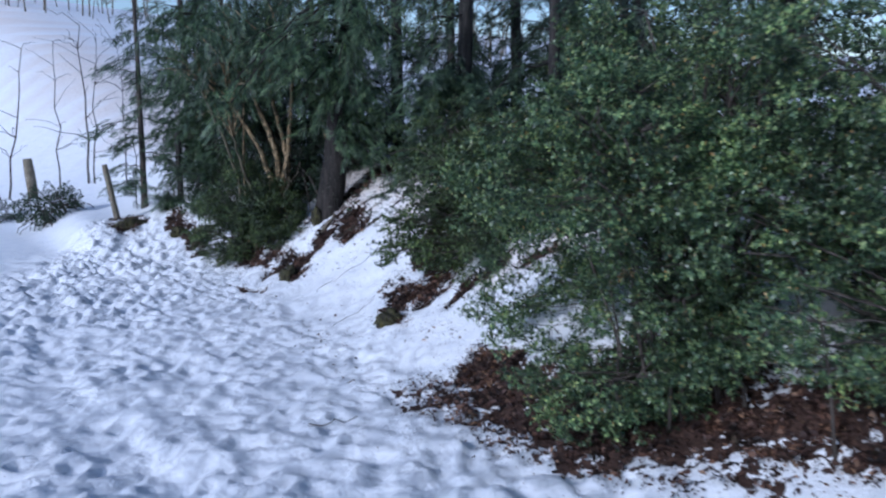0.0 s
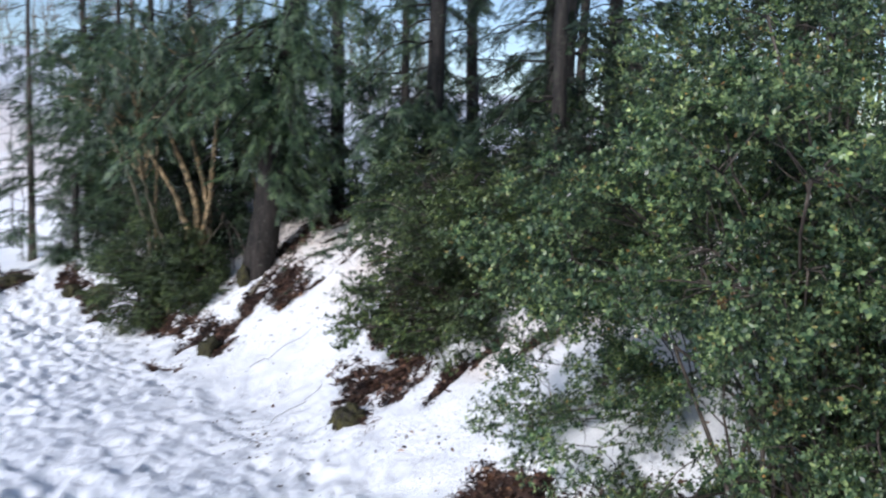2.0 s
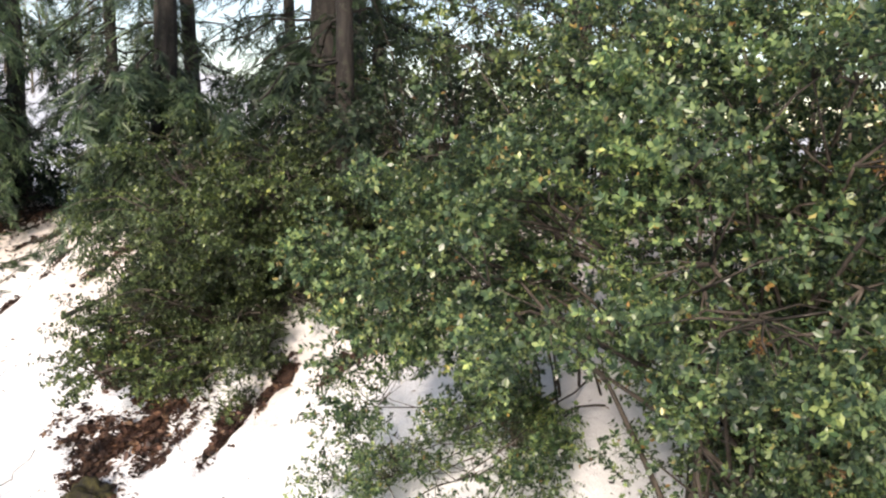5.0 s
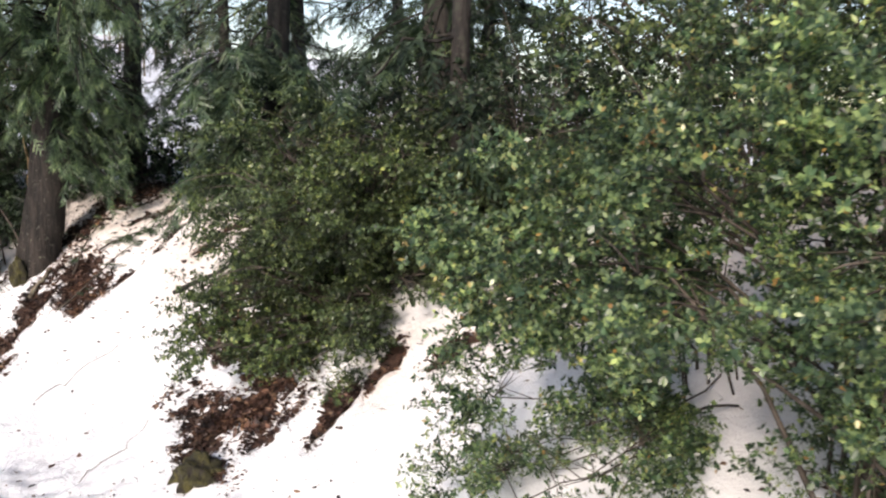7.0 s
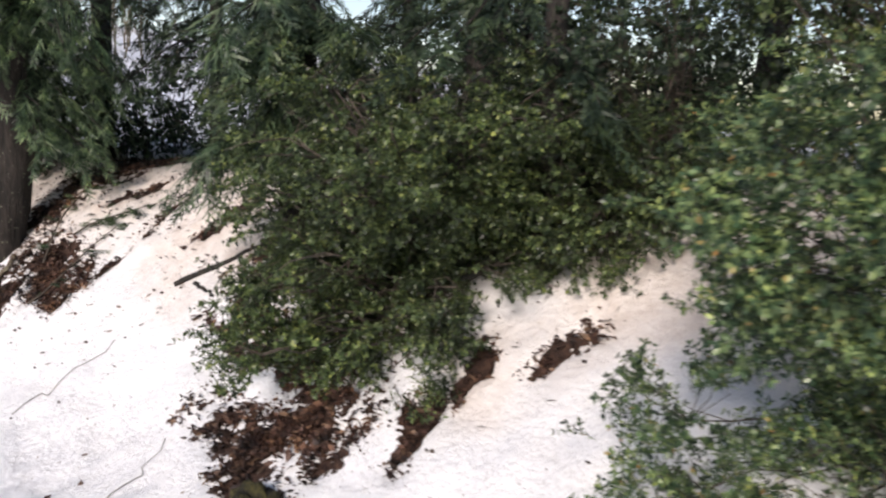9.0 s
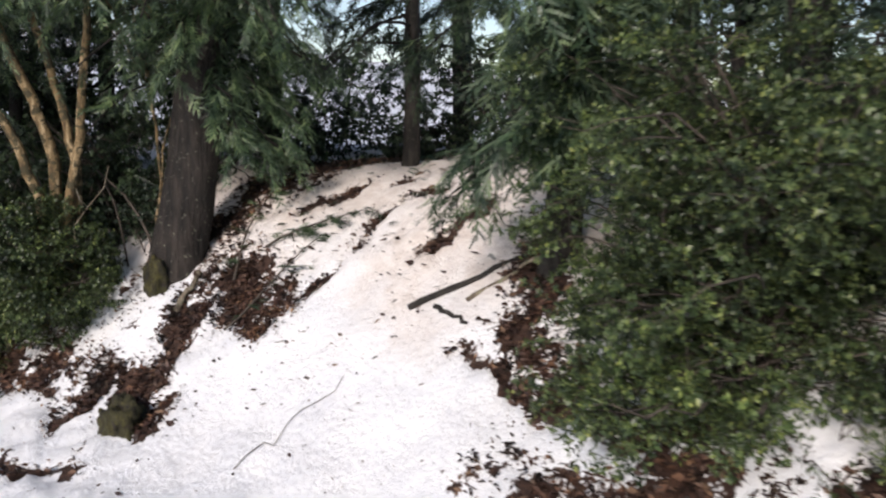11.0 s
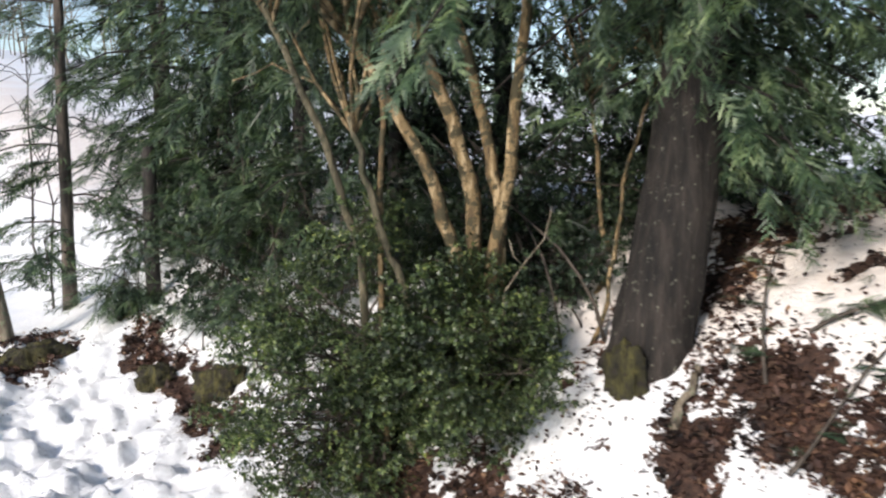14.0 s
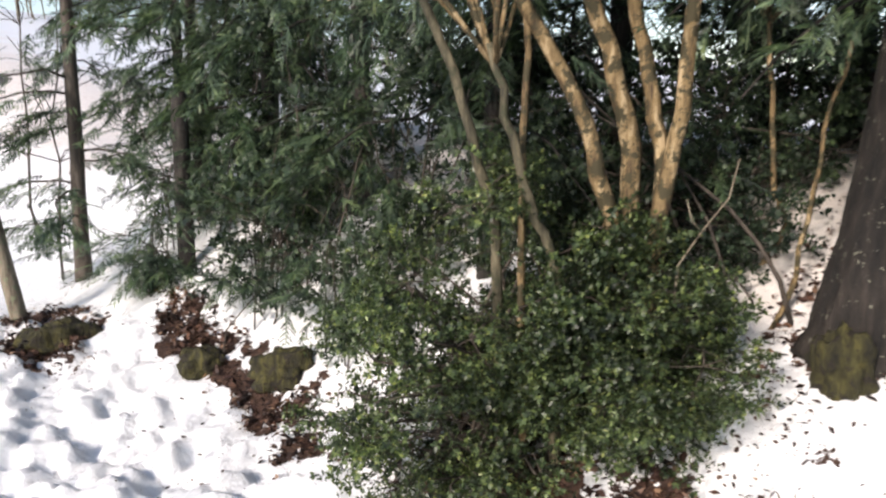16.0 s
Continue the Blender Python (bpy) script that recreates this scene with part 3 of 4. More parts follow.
shrub("evergreen_shrub", (-8.6, 15.6), [(zb(-8.6, 15.6, 0.2), (0.5, 0.4, 0.2), 1)], 16, 130, MAT_NEEDLE_DARK, "small dark bush on the snowy road edge", "shrubs by the fence", BOX_CHEAP, (0.7, 1.2))


# ---- trees ----
def tree(name, x, y, height, radius, label, lean=(0, 0), boughs=(), sprays=FIR_SPRAYS, mat=MAT_NEEDLE, bark=MAT_BARK, group="trees on the bank", flare=0.12, sides=14, hang=0.9, size=(0.7, 1.4)):
    """A tapered trunk with boughs (height, direction in degrees, length, droop, sprays) that carry sprays."""
    z = gz(x, y)
    top = thing(name, (x, y, z), label, "tree", group)
    trunk, crown = Soup(), Soup()
    n = 30
    t = np.linspace(0, 1, n) ** 1.6
    wig = lambda: np.r_[0, 0, np.cumsum(rng.normal(0, radius * 0.05, n - 2))]
    line = np.stack([x + lean[0] * t * height + wig(), y + lean[1] * t * height + wig(), z - 0.12 + (height + 0.12) * t], -1)
    rad = radius * (1.0 - 0.75 * t)
    rad *= 1 + 0.20 * np.exp(-t * height / 0.16)
    tube(trunk, line, rad, sides, 0.10, flare)
    stem = trunk.part("trunk", bark, top, "", True)
    at, along, ups, sizes = [], [], [], []
    for h, deg, ln, droop, count in boughs:
        count = round(count * 1.5)
        f = np.clip(h / height, 0, 1)
        root = np.array([np.interp(f, t, line[:, 0]), np.interp(f, t, line[:, 1]), z + h])
        d = np.array([math.cos(radians(deg)), math.sin(radians(deg)), 0])
        end = root + d * ln + np.array([0, 0, -droop])
        pts = bent(root, end, 6, 0.12 * ln, 0.02)
        limb = Soup()
        tube(limb, pts, np.linspace(0.004 + 0.008 * ln, 0.003, 6), 5)
        limb.part("limb", bark, top)
        w = rng.uniform(0.12, 1.0, count)
        i0 = np.minimum((w * 5).astype(int), 4)
        p = pts[i0] + (pts[i0 + 1] - pts[i0]) * (w * 5 - i0)[:, None]
        side = np.array([-d[1], d[0], 0])
        sg = rng.choice([-1, 1], count)[:, None]
        at.append(p + rng.normal(0, 0.04, (count, 3)))
        along.append(d * rng.uniform(0.3, 1.0, (count, 1)) + side * sg * rng.uniform(0.1, 1.0, (count, 1)) + np.array([0, 0, -1]) * rng.uniform(0.0, hang, (count, 1)))
        ups.append(np.array([0, 0, 1.0]) + rng.normal(0, 0.3, (count, 3)))
        sizes.append(rng.uniform(*size, count))
    if boughs:
        at = np.concatenate(at)
        keep = at[:, 2] > base_height(at[:, 0], at[:, 1]) + 0.25
        place_sprays(crown, sprays, at[keep], np.concatenate(along)[keep], np.concatenate(ups)[keep], np.concatenate(sizes)[keep])
        crown.part("crown", mat, top)
    return top


def boughs_between(low, high, count, length, droop, sprays, dirs=(0, 360)):
    return [(low + (high - low) * (k + rng.random()) / count, rng.uniform(*dirs), length * rng.uniform(0.6, 1.15), droop * rng.uniform(0.4, 1.3), sprays) for k in range(count)]


tree("fir_tree", -1.36, 9.62, 6.5, 0.155, "dark fir trunk with moss at its foot and drooping boughs", (0.155, -0.02),
     boughs_between(0.75, 1.5, 11, 0.55, 0.3, 18, (-75, -5)) + boughs_between(0.9, 1.6, 6, 0.6, 0.3, 10, (-10, 60)) + boughs_between(1.1, 1.9, 8, 0.75, 0.35, 10, (100, 210)) + boughs_between(1.2, 2.4, 12, 1.1, 0.45, 22, (-80, 60))
     + boughs_between(1.75, 3.0, 15, 1.1, 0.5, 22, (150, 390)) + boughs_between(1.7, 2.6, 16, 1.15, 0.45, 22, (180, 290)) + boughs_between(2.6, 6.0, 14, 1.3, 0.5, 14) + boughs_between(1.25, 1.9, 8, 0.5, 0.3, 18, (190, 280)) + [(2.55, 220.6, 1.86, 1.65, 44), (2.5, 217, 1.7, 1.3, 26)], FIR_SPRAYS, MAT_FRESH, MAT_FIR_BARK, hang=1.5, size=(0.5, 1.1), sides=26)
tree("fir_tree", 0.14, 7.76, 6.0, 0.085, "slim fir trunk rising behind a dark box shrub", (0.04, 0.0),
     boughs_between(0.5, 1.4, 11, 0.6, 0.3, 24, (180, 300)) + boughs_between(0.55, 1.7, 12, 0.75, 0.35, 22) + boughs_between(1.5, 3.0, 8, 0.9, 0.4, 14, (120, 270)) + boughs_between(3.0, 5.8, 9, 1.0, 0.4, 10), FIR_SPRAYS, MAT_NEEDLE, hang=1.3)
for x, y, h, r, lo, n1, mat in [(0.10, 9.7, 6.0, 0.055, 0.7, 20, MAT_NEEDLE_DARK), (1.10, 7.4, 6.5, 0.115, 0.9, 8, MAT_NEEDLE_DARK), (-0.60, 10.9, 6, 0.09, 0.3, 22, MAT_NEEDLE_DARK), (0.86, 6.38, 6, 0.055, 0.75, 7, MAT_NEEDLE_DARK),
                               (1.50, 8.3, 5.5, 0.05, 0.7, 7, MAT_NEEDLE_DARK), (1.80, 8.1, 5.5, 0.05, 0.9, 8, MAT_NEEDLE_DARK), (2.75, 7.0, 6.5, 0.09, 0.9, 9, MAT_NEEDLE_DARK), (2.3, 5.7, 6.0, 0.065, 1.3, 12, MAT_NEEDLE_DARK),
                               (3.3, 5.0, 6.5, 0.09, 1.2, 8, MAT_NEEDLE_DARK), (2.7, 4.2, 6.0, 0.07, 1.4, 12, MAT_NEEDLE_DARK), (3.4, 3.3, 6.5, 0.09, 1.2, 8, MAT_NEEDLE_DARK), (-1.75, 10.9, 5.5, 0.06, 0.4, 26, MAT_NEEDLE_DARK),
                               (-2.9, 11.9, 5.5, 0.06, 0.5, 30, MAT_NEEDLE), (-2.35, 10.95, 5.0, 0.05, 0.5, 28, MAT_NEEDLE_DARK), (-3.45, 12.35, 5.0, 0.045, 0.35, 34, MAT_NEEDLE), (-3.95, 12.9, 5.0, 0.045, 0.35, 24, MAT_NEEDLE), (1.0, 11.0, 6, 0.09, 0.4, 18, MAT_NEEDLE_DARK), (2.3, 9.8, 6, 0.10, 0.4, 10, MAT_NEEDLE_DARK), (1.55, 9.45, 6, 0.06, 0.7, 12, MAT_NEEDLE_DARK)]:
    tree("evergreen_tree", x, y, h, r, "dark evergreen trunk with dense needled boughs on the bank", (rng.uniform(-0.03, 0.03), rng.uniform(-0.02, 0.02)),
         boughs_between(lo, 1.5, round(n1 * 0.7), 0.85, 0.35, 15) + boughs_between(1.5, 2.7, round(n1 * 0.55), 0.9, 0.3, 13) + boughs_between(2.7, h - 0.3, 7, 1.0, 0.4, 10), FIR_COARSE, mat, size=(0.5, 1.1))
for x, y, h, r, n1 in [(-4.80, 13.0, 5.0, 0.055, 20), (-4.15, 13.4, 5, 0.045, 22), (-3.5, 13.2, 5, 0.05, 20)]:
    tree("young_fir", x, y, h, r, "slim young fir with sparse dark boughs by the fence", (rng.uniform(-0.02, 0.02), 0), boughs_between(0.25, 2.8, round(n1 * 1.1), 0.75, 0.2, 20) + boughs_between(2.8, h - 0.2, 6, 0.6, 0.2, 8), FIR_COARSE, MAT_NEEDLE, MAT_BARK_THIN, "young firs by the fence", 0.05, 8, 0.4, (0.45, 0.95))


def yellow_tree():
    """Several pale yellow stems fan out of one shrub; each stem is a few bent lengths."""
    root = (-2.15, 9.95, -0.15)
    top = thing("yellow_barked_tree", root, "many-stemmed evergreen tree with peeling yellow bark", "tree", "trees on the bank")
    stems = [((-1.96, 9.90, 0.50), (-1.87, 9.90, 0.98), (-1.79, 9.90, 1.95), 0.046), ((-2.10, 9.92, 0.62), (-2.24, 9.90, 1.02), (-2.58, 9.90, 1.60), 0.045),
             ((-2.02, 9.97, 0.85), (-2.11, 9.95, 1.19), (-2.38, 9.95, 1.85), 0.052), ((-1.90, 9.97, 0.80), (-1.97, 10.0, 1.19), (-2.12, 10.0, 1.75), 0.044),
             ((-2.31, 9.85, 0.46), (-2.43, 9.85, 0.76), (-2.54, 9.85, 1.20), 0.028), ((-2.42, 9.90, 0.60), (-2.41, 9.90, 1.09), (-2.40, 9.92, 1.6), 0.020),
             ((-2.50, 9.95, 0.60), (-2.65, 9.90, 1.12), (-2.88, 9.90, 1.65), 0.028), ((-1.36, 10.10, 0.56), (-1.42, 10.10, 0.72), (-1.48, 10.1, 1.4), 0.018), ((-1.46, 9.84, 0.42), (-1.42, 9.80, 0.92), (-1.24, 9.8, 1.5), 0.014)]
    crown = Soup()
    at, along = [], []
    for k, (a, b, c, r) in enumerate(stems):
        s = Soup()
        bark = MAT_STEM if k in (4, 6) else MAT_YELLOW
        foot = np.array([a[0] + (root[0] - a[0]) * 0.10, a[1] + 0.03, min(gz(a[0], a[1]), a[2] - 0.12) - 0.05])
        pts = np.concatenate([bent(foot, a, 3, 0, 0.006), bent(a, b, 6, 0, 0.006)[1:], bent(b, c, 7, 0, 0.006)[1:]])
        tube(s, pts, np.linspace(r * 0.72, r * 0.45, len(pts)), 10, 0.10)
        s.part("stem", bark, top, "", True)
        for _ in range(9):
            q = pts[rng.integers(len(pts) - 5, len(pts))] + (0, 0.1, rng.uniform(0.3, 0.8))
            e = q + np.array([rng.normal(-0.15, 0.5), rng.normal(0, 0.45), rng.uniform(-0.2, 0.5)])
            tw = Soup()
            tube(tw, bent(pts[-2], e, 7, 0.15, 0.015), np.linspace(r * 0.35, 0.003, 7), 5)
            tw.part("branch", MAT_YELLOW, top)
            w = rng.uniform(0.1, 1.05, (26, 1))
            at.append(q + (e - q) * w + rng.normal(0, 0.12, (26, 3)))
            along.append(unit(rng.normal(0, 0.5, (26, 3)) + (0, 0, -0.9) + unit(e - q) * 0.4))
    at, along = np.concatenate(at), np.concatenate(along)
    place_sprays(crown, FIR_SPRAYS, at, along, np.array([0, 0, 1.0]) + rng.normal(0, 0.5, at.shape), rng.uniform(0.6, 1.1, len(at)))
    crown.part("crown", MAT_NEEDLE, top)
    curl = Soup()
    tube(curl, np.array([(-1.92, 9.80, 0.30), (-1.916, 9.78, 0.48), (-1.84, 9.78, 0.59), (-1.75, 9.78, 0.70), (-1.72, 9.78, 0.83)]), np.linspace(0.005, 0.0025, 5), 5)
    tube(curl, np.array([(-1.84, 9.78, 0.59), (-1.88, 9.77, 0.63), (-1.90, 9.77, 0.70)]), np.linspace(0.004, 0.002, 3), 4)
    curl.part("bare_twig", MAT_POST, top, "bare curved grey twig")


yellow_tree()


def bare_sapling(x, y, h, r, lean=0.0):
    z = gz(x, y)
    top = thing("bare_sapling", (x, y, z), "thin leafless sapling standing in the snowy field", "sapling", "saplings in the field")
    s = Soup()
    line = bent((x, y, z - 0.05), (x + lean, y, z + h), 8, 0, 0.03)
    tube(s, line, np.linspace(r, r * 0.3, 8), 6)
    s.part("trunk", MAT_BARK_THIN, top)
    for k in range(10):
        b = Soup()
        q = line[rng.integers(2, 8)]
        d = np.array([rng.normal(0, 0.5), rng.normal(0, 0.4), rng.uniform(0.1, 0.6)])
        tube(b, bent(q, q + d * rng.uniform(0.5, 1.2), 5, 0.05, 0.03), np.linspace(r * 0.4, 0.003, 5), 4)
        b.part("branch", MAT_BARK_THIN, top)


for x, y, h, r, lean in [(-8.5, 18.0, 3.2, 0.020, 0.1), (-7.85, 18.0, 3.4, 0.028, 0.05), (-7.55, 17.6, 3.0, 0.018, 0.25), (-10.2, 19.0, 3.5, 0.026, 0.6), (-5.6, 14.6, 2.6, 0.014, -0.1), (-5.0, 13.2, 2.0, 0.011, 0.1)]:
    bare_sapling(x, y, h, r, lean)


def fence_post(x, y, h, r, lean, mat, label):
    z = gz(x, y)
    s = Soup()
    pts = np.array([(x + lean * t * h, y, z - 0.15 + (h + 0.15) * t) for t in (0, 0.3, 0.6, 0.9, 0.97, 1.0)])
    tube(s, pts, np.array([1.05, 1.0, 0.97, 0.95, 0.9, 0.75]) * r, 9, 0.12)
    ob = s.part("fence_post", mat)
    tagged(ob, label, "fence post", "posts of the old fence")


fence_post(-4.86, 12.1, 0.85, 0.046, -0.20, MAT_POST, "weathered round wooden fence post leaning in snow")
fence_post(-9.1, 18.0, 0.75, 0.11, -0.10, MAT_POST, "thick weathered fence post at the field edge")
fence_post(-3.95, 12.2, 1.05, 0.05, 0.0, MAT_BARK, "dark upright fence post among evergreen twigs")


# ---- stones, logs and dead leaves ----
def stone(x, y, a, b, c, sink, mat, label, name="stone", turn=0.0):
    bm = bmesh.new()
    bmesh.ops.create_icosphere(bm, subdivisions=4, radius=1.0)
    off = Vector((x * 3.1, y * 2.7, 0))
    for v in bm.verts:
        n = noise.fractal(v.co * 1.9 + off, 0.8, 2.1, 5)
        v.co *= 1 + 0.42 * n
        v.co.x, v.co.y, v.co.z = v.co.x * a, v.co.y * b, v.co.z * c
    me = bpy.data.meshes.new(name)
    bm.to_mesh(me)
    bm.free()
    me.materials.append(mat)
    for p in me.polygons:
        p.use_smooth = True
    ob = new(name, me)
    ob.matrix_world = pose(x, y, gz(x, y) + c - sink, 0, 0, turn)
    return tagged(ob, label, "stone", "stones in the bank")


stone(-1.68, 8.66, 0.09, 0.17, 0.13, 0.13, MAT_MOSS, "mossy brown stone half sunk in leaf mould", turn=20)
stone(-0.42, 6.22, 0.10, 0.12, 0.10, 0.11, MAT_MOSS, "brown rounded stone in a melted patch", turn=30)
stone(-1.475, 9.52, 0.08, 0.10, 0.15, 0.11, MAT_MOSS, "moss-covered root swelling beside the fir trunk", "root_lump", 10)
stone(-3.30, 11.12, 0.17, 0.10, 0.10, 0.09, MAT_MOSS, "long mossy stone at the edge of the snow", turn=-10)
stone(-3.75, 11.42, 0.12, 0.10, 0.09, 0.08, MAT_MOSS, "mossy stone under evergreen twigs", turn=30)
stone(-4.60, 11.85, 0.20, 0.14, 0.12, 0.10, MAT_MOSS, "brown earthy lump beside the fence post", "earth_lump", 20)


def fallen(name, a, b, r, mat, label, category="branch", wander=0.015, sides=7, lift=None):
    s = Soup()
    pts = bent(a, b, 9, 0, wander)
    if lift is not None:
        pts[:, 2] = ground_height(pts[:, 0], pts[:, 1]) + lift
    tube(s, pts, np.linspace(r, r * 0.6, 9), sides, 0.25)
    return tagged(s.part(name, mat, None, "", True), label, category, "fallen wood")


fallen("log", (-0.42, 8.14, gz(-0.42, 8.14) - 0.002), (0.06, 7.92, gz(0.06, 7.92) + 0.01), 0.020, MAT_BARK, "dark fallen log half sunk in the snowy bank", "log", 0.005, 9)
fallen("log", (-0.22, 7.93, gz(-0.22, 7.93) + 0.002), (0.10, 7.83, gz(0.10, 7.83) + 0.02), 0.013, MAT_POST, "pale barked fallen branch beside a dark log", "log", 0.005, 9)
fallen("fallen_branch", (-0.33, 8.04, 0), (-0.27, 7.80, 0), 0.014, MAT_BARK, "short dark forked branch in brown leaves", "branch", 0.006, 8, 0.0)
fallen("fallen_branch", (-1.40, 9.24, gz(-1.40, 9.24) + 0.01), (-1.27, 9.34, gz(-1.27, 9.34) + 0.05), 0.020, MAT_POST, "pale broken branch leaning at the tree foot")
fallen("fallen_twig", (-1.25, 7.9, 0), (-0.75, 8.05, 0), 0.0028, MAT_BARK_THIN, "thin long twig lying on the snow ramp", "twig", 0.02, 4, 0.012)
fallen("fallen_twig", (-0.95, 6.75, 0), (-0.62, 7.05, 0), 0.0028, MAT_BARK_THIN, "thin bent twig on trodden snow", "twig", 0.02, 4, 0.012)
fallen("fallen_twig", (-0.75, 4.3, 0), (-0.5, 4.45, 0), 0.004, MAT_BARK_THIN, "thin bent twig on trodden snow", "twig", 0.02, 4, 0.012)


def dead_leaves(count):
    """Brown leaves on the melted places, thinning out over the snow round them."""
    area = np.array([a * b for _, _, a, b, _ in BARE])
    area = area ** 0.75
    pick = rng.choice(len(BARE), count, p=area / area.sum())
    c = np.array(BARE)[pick]
    th, rr = rng.uniform(0, 2 * np.pi, count), np.sqrt(rng.random(count)) * np.where(rng.random(count) < 0.28, rng.uniform(1.2, 1.9, count), 1.15)
    p, q = np.cos(th) * rr * c[:, 2], np.sin(th) * rr * np.maximum(c[:, 3], 0.15)
    ca, sa = np.cos(np.radians(c[:, 4])), np.sin(np.radians(c[:, 4]))
    x, y = c[:, 0] + p * ca - q * sa, c[:, 1] + p * sa + q * ca
    keep = rng.random(count) < (smooth(-0.9, 0.4, melt(x, y)) ** 1.5) * (0.25 + 0.75 * smooth(0.40, 0.55, fbm(x * 9.0, y * 9.0, 2, 71))) * (0.3 + 0.7 * smooth(-0.35, 0.0, melt(x, y)))
    x, y = x[keep], y[keep]
    n = len(x)
    o = np.stack([x, y, ground_height(x, y) + rng.uniform(0.004, 0.022, n)], -1)
    d = unit(np.stack([rng.normal(0, 1, n), rng.normal(0, 1, n), rng.normal(0, 0.35, n)], -1))
    side = unit(np.cross(d, np.array([0, 0, 1.0]) + rng.normal(0, 0.45, (n, 3))))
    up = np.cross(side, d)
    ln, w = (rng.uniform(0.022, 0.055, n) * (0.42 + 0.58 * smooth(-0.3, 0.25, melt(x, y))))[:, None], rng.uniform(0.35, 0.6, n)[:, None]
    v = np.stack([o - d * ln / 2, o + side * ln * w / 2 + up * ln * 0.12, o + d * ln / 2 + up * ln * 0.1, o - side * ln * w / 2 + up * ln * 0.12], 1)
    f = (np.array([[0, 1, 2], [0, 2, 3]])[None] + (np.arange(n) * 4)[:, None, None])
    s = Soup()
    s.add(v.reshape(-1, 3), f.reshape(-1, 3))
    tagged(s.part("leaf_litter", MAT_LITTER), "loose brown dead leaves on melted snow", "leaf litter", "", "stuff")


dead_leaves(64000)
MAT_DEAD = leaf_material("orange_dead_leaves", [(0.0, (0.16, 0.075, 0.035)), (0.6, (0.34, 0.19, 0.09)), (1.0, (0.50, 0.34, 0.18))], 0.55, 0.3)
for x, y, z in [(0.93, 3.50, 1.42), (0.66, 3.56, 1.06), (0.37, 4.07, 1.40), (0.80, 3.45, 0.80)]:
    tuft = Soup()
    at = np.array([x, y, z]) + rng.normal(0, 0.012, (4, 3))
    place_sprays(tuft, BOX_CHEAP[:2], at, rng.normal(0, 0.5, (4, 3)) + (0, 0, -1.0), rng.normal(0, 1, (4, 3)), rng.uniform(0.22, 0.36, 4))
    tagged(tuft.part("dead_leaf_tuft", MAT_DEAD), "withered orange leaf tuft caught in the box shrub", "dead leaves", "withered tufts in the hedge")


def bank_debris(count):
    """Dark bits, bark crumbs and leaves strewn over the snow of the bank."""
    v, u = rng.uniform(-1.0, 9.0, count), np.abs(rng.normal(1.2, 0.75, count)) - 0.1
    x, y = EDGE_AT[0] + EDGE_ALONG[0] * v + EDGE_OUT[0] * u, EDGE_AT[1] + EDGE_ALONG[1] * v + EDGE_OUT[1] * u
    keep = rng.random(count) < smooth(0.46, 0.68, fbm(x * 1.6, y * 1.6, 3, 77)) * (0.25 + 0.6 * smooth(1.0, 2.2, u)) + 0.03
    x, y = x[keep], y[keep]
    n = len(x)
    o = np.stack([x, y, ground_height(x, y) + 0.004], -1)
    d = unit(np.stack([rng.normal(0, 1, n), rng.normal(0, 1, n), rng.normal(0, 0.15, n)], -1))
    side = unit(np.cross(d, np.array([0, 0, 1.0]) + rng.normal(0, 0.3, (n, 3))))
    up = np.cross(side, d)
    ln = (0.010 + rng.random(n) ** 3 * np.where(u[keep] > 1.6, 0.060, 0.045))[:, None]
    w = rng.uniform(0.25, 0.6, n)[:, None]
    pts = np.stack([o - d * ln / 2, o + side * ln * w / 2 + up * ln * 0.15, o + d * ln / 2 + up * ln * 0.1, o - side * ln * w / 2], 1)
    s = Soup()
    s.add(pts.reshape(-1, 3), (np.array([[0, 1, 2], [0, 2, 3]])[None] + (np.arange(n) * 4)[:, None, None]).reshape(-1, 3))
    tagged(s.part("forest_debris", MAT_LITTER), "dark bark crumbs and leaves strewn over snow", "debris", "", "stuff")
    sprigs = Soup()
    m = 150
    v, u = rng.uniform(2.6, 6.2, m), rng.uniform(1.9, 3.1, m)
    x, y = EDGE_AT[0] + EDGE_ALONG[0] * v + EDGE_OUT[0] * u, EDGE_AT[1] + EDGE_ALONG[1] * v + EDGE_OUT[1] * u
    a = np.stack([rng.normal(0, 1, m), rng.normal(0, 1, m), np.zeros(m)], -1)
    place_sprays(sprigs, FIR_SPRAYS, np.stack([x, y, ground_height(x, y) + 0.03], -1), a, np.array([0, 0, 1.0]) + rng.normal(0, 0.25, (m, 3)), rng.uniform(0.2, 0.5, m))
    tagged(sprigs.part("fallen_sprigs", MAT_NEEDLE_DARK), "fallen dark conifer sprigs lying on the snowy bank", "sprigs", "", "stuff")


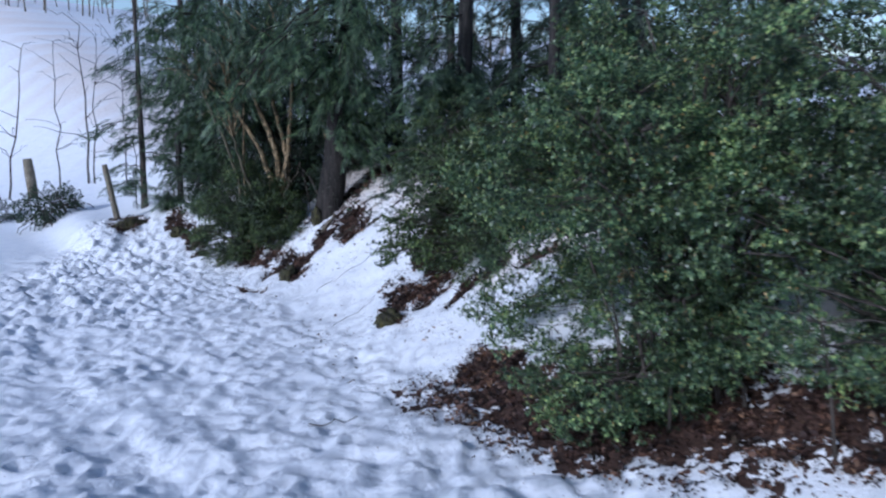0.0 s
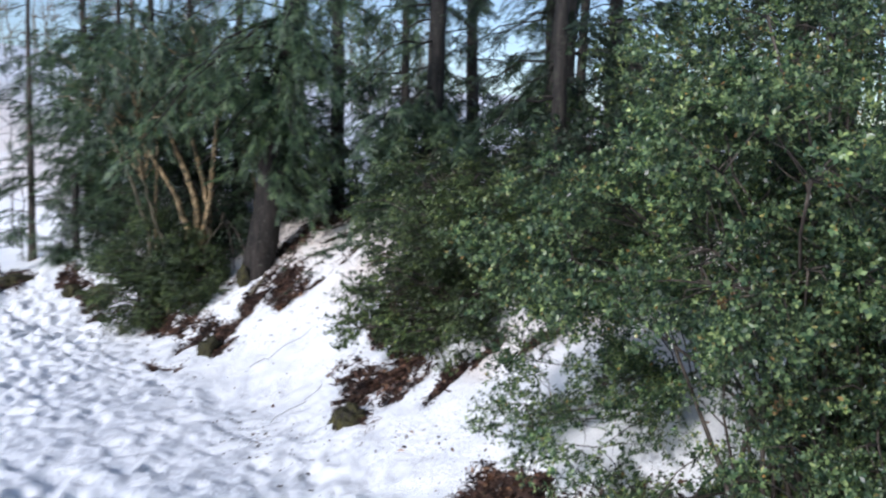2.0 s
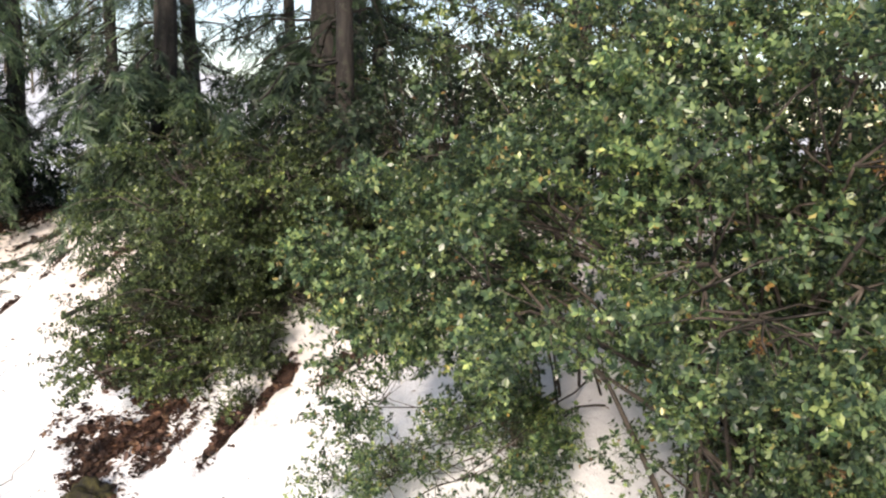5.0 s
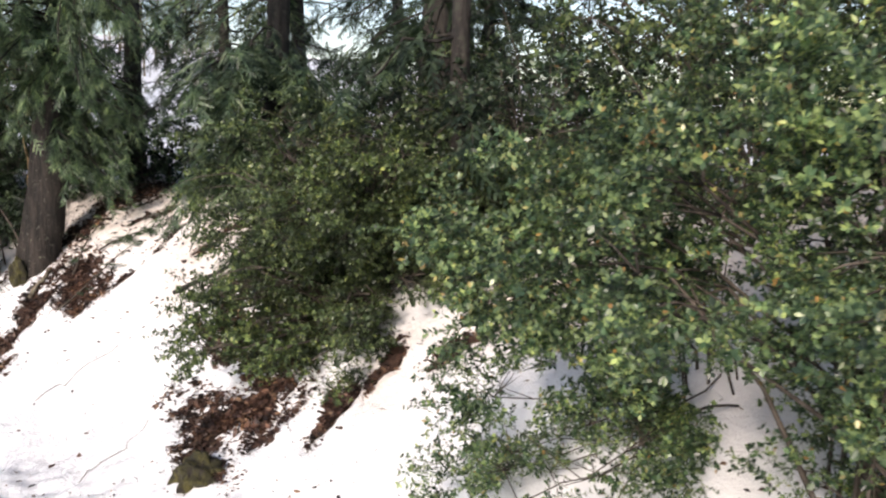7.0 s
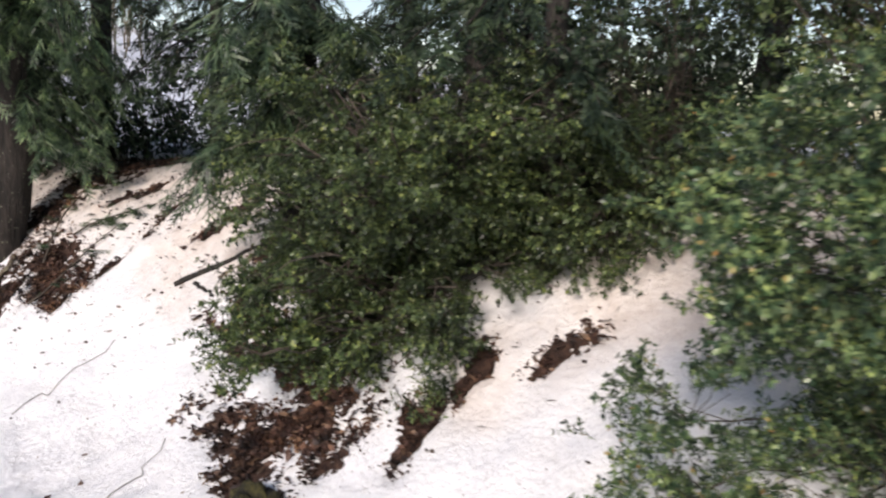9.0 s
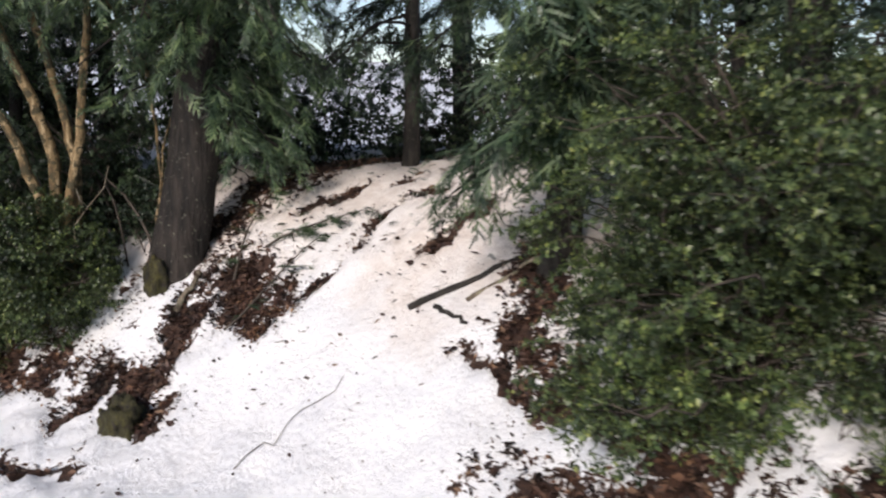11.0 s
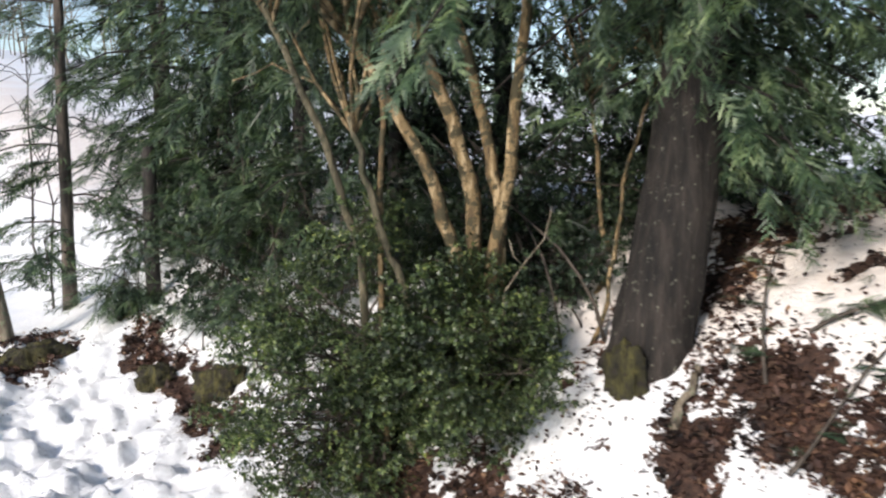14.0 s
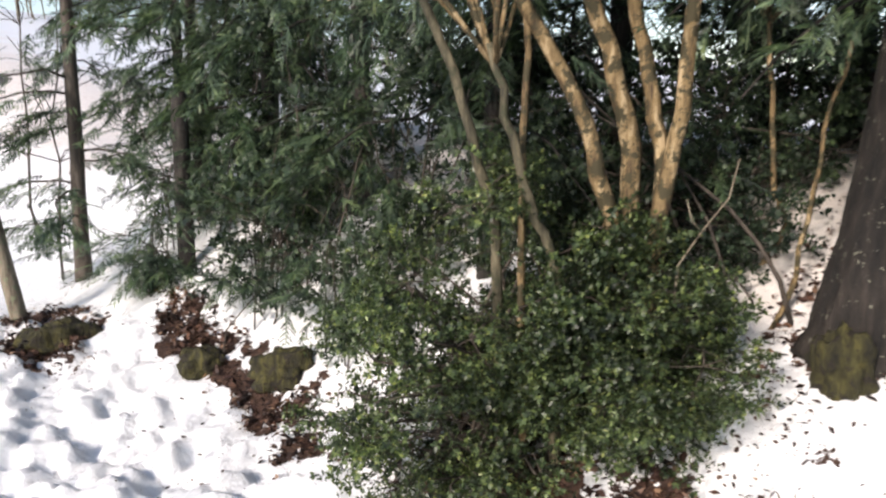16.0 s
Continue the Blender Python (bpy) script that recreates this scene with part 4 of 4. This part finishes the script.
bank_debris(21000)
def fallen_bough(x, y, deg, fronds):
    """A broken bough lying flat: a bent stem with fronds on both sides."""
    top = thing("fallen_bough", (x, y, gz(x, y)), "fallen green fir bough lying on brown leaves", "bough", "fallen wood")
    d = np.array([math.cos(radians(deg)), math.sin(radians(deg)), 0])
    side = np.array([-d[1], d[0], 0])
    line = np.array([x, y, 0]) + d * np.linspace(-0.28, 0.28, 7)[:, None] + side * 0.03 * np.sin(np.linspace(0, 3, 7))[:, None]
    line[:, 2] = ground_height(line[:, 0], line[:, 1]) + 0.035
    stem = Soup()
    tube(stem, line, np.linspace(0.008, 0.003, 7), 5)
    stem.part("stem", MAT_BARK_THIN, top)
    for k in range(fronds):
        p = line[1 + k % 6]
        frond = Soup()
        m = 5
        way = d * 0.7 + side * (-1) ** k * rng.uniform(0.4, 1.0, (m, 1)) + np.array([0, 0, 1]) * rng.uniform(-0.05, 0.3, (m, 1))
        place_sprays(frond, FIR_SPRAYS, p + rng.normal(0, 0.03, (m, 3)) * (1, 1, 0.3), way, np.array([0, 0, 1.0]) + rng.normal(0, 0.3, (m, 3)), rng.uniform(0.4, 0.9, m))
        frond.part("frond", MAT_NEEDLE, top)


fallen_bough(-0.66, 9.10, -30, 10)
fallen_bough(-0.92, 8.92, 20, 6)
fallen_bough(-0.95, 9.42, 60, 7)


def far_wood():
    """Leafless trees along the top of the field."""
    s = Soup()
    for _ in range(190):
        x, y = rng.uniform(-85, 10), rng.uniform(74, 100)
        z = gz(x, y)
        h = rng.uniform(6, 12)
        line = bent((x, y, z - 0.3), (x + rng.normal(0, 0.5), y, z + h), 6, 0, 0.15)
        tube(s, line, np.linspace(rng.uniform(0.05, 0.12), 0.02, 6), 4)
        for _ in range(18):
            q = line[rng.integers(1, 6)]
            d = np.array([rng.normal(0, 1.4), rng.normal(0, 1.0), rng.uniform(0.3, 2.4)])
            tube(s, bent(q, q + d, 3, 0.1, 0.1), np.linspace(0.035, 0.012, 3), 3)
    tagged(s.part("far_woods", MAT_POST), "distant leafless brown trees along the snowy field", "woods", "", "stuff")


far_wood()
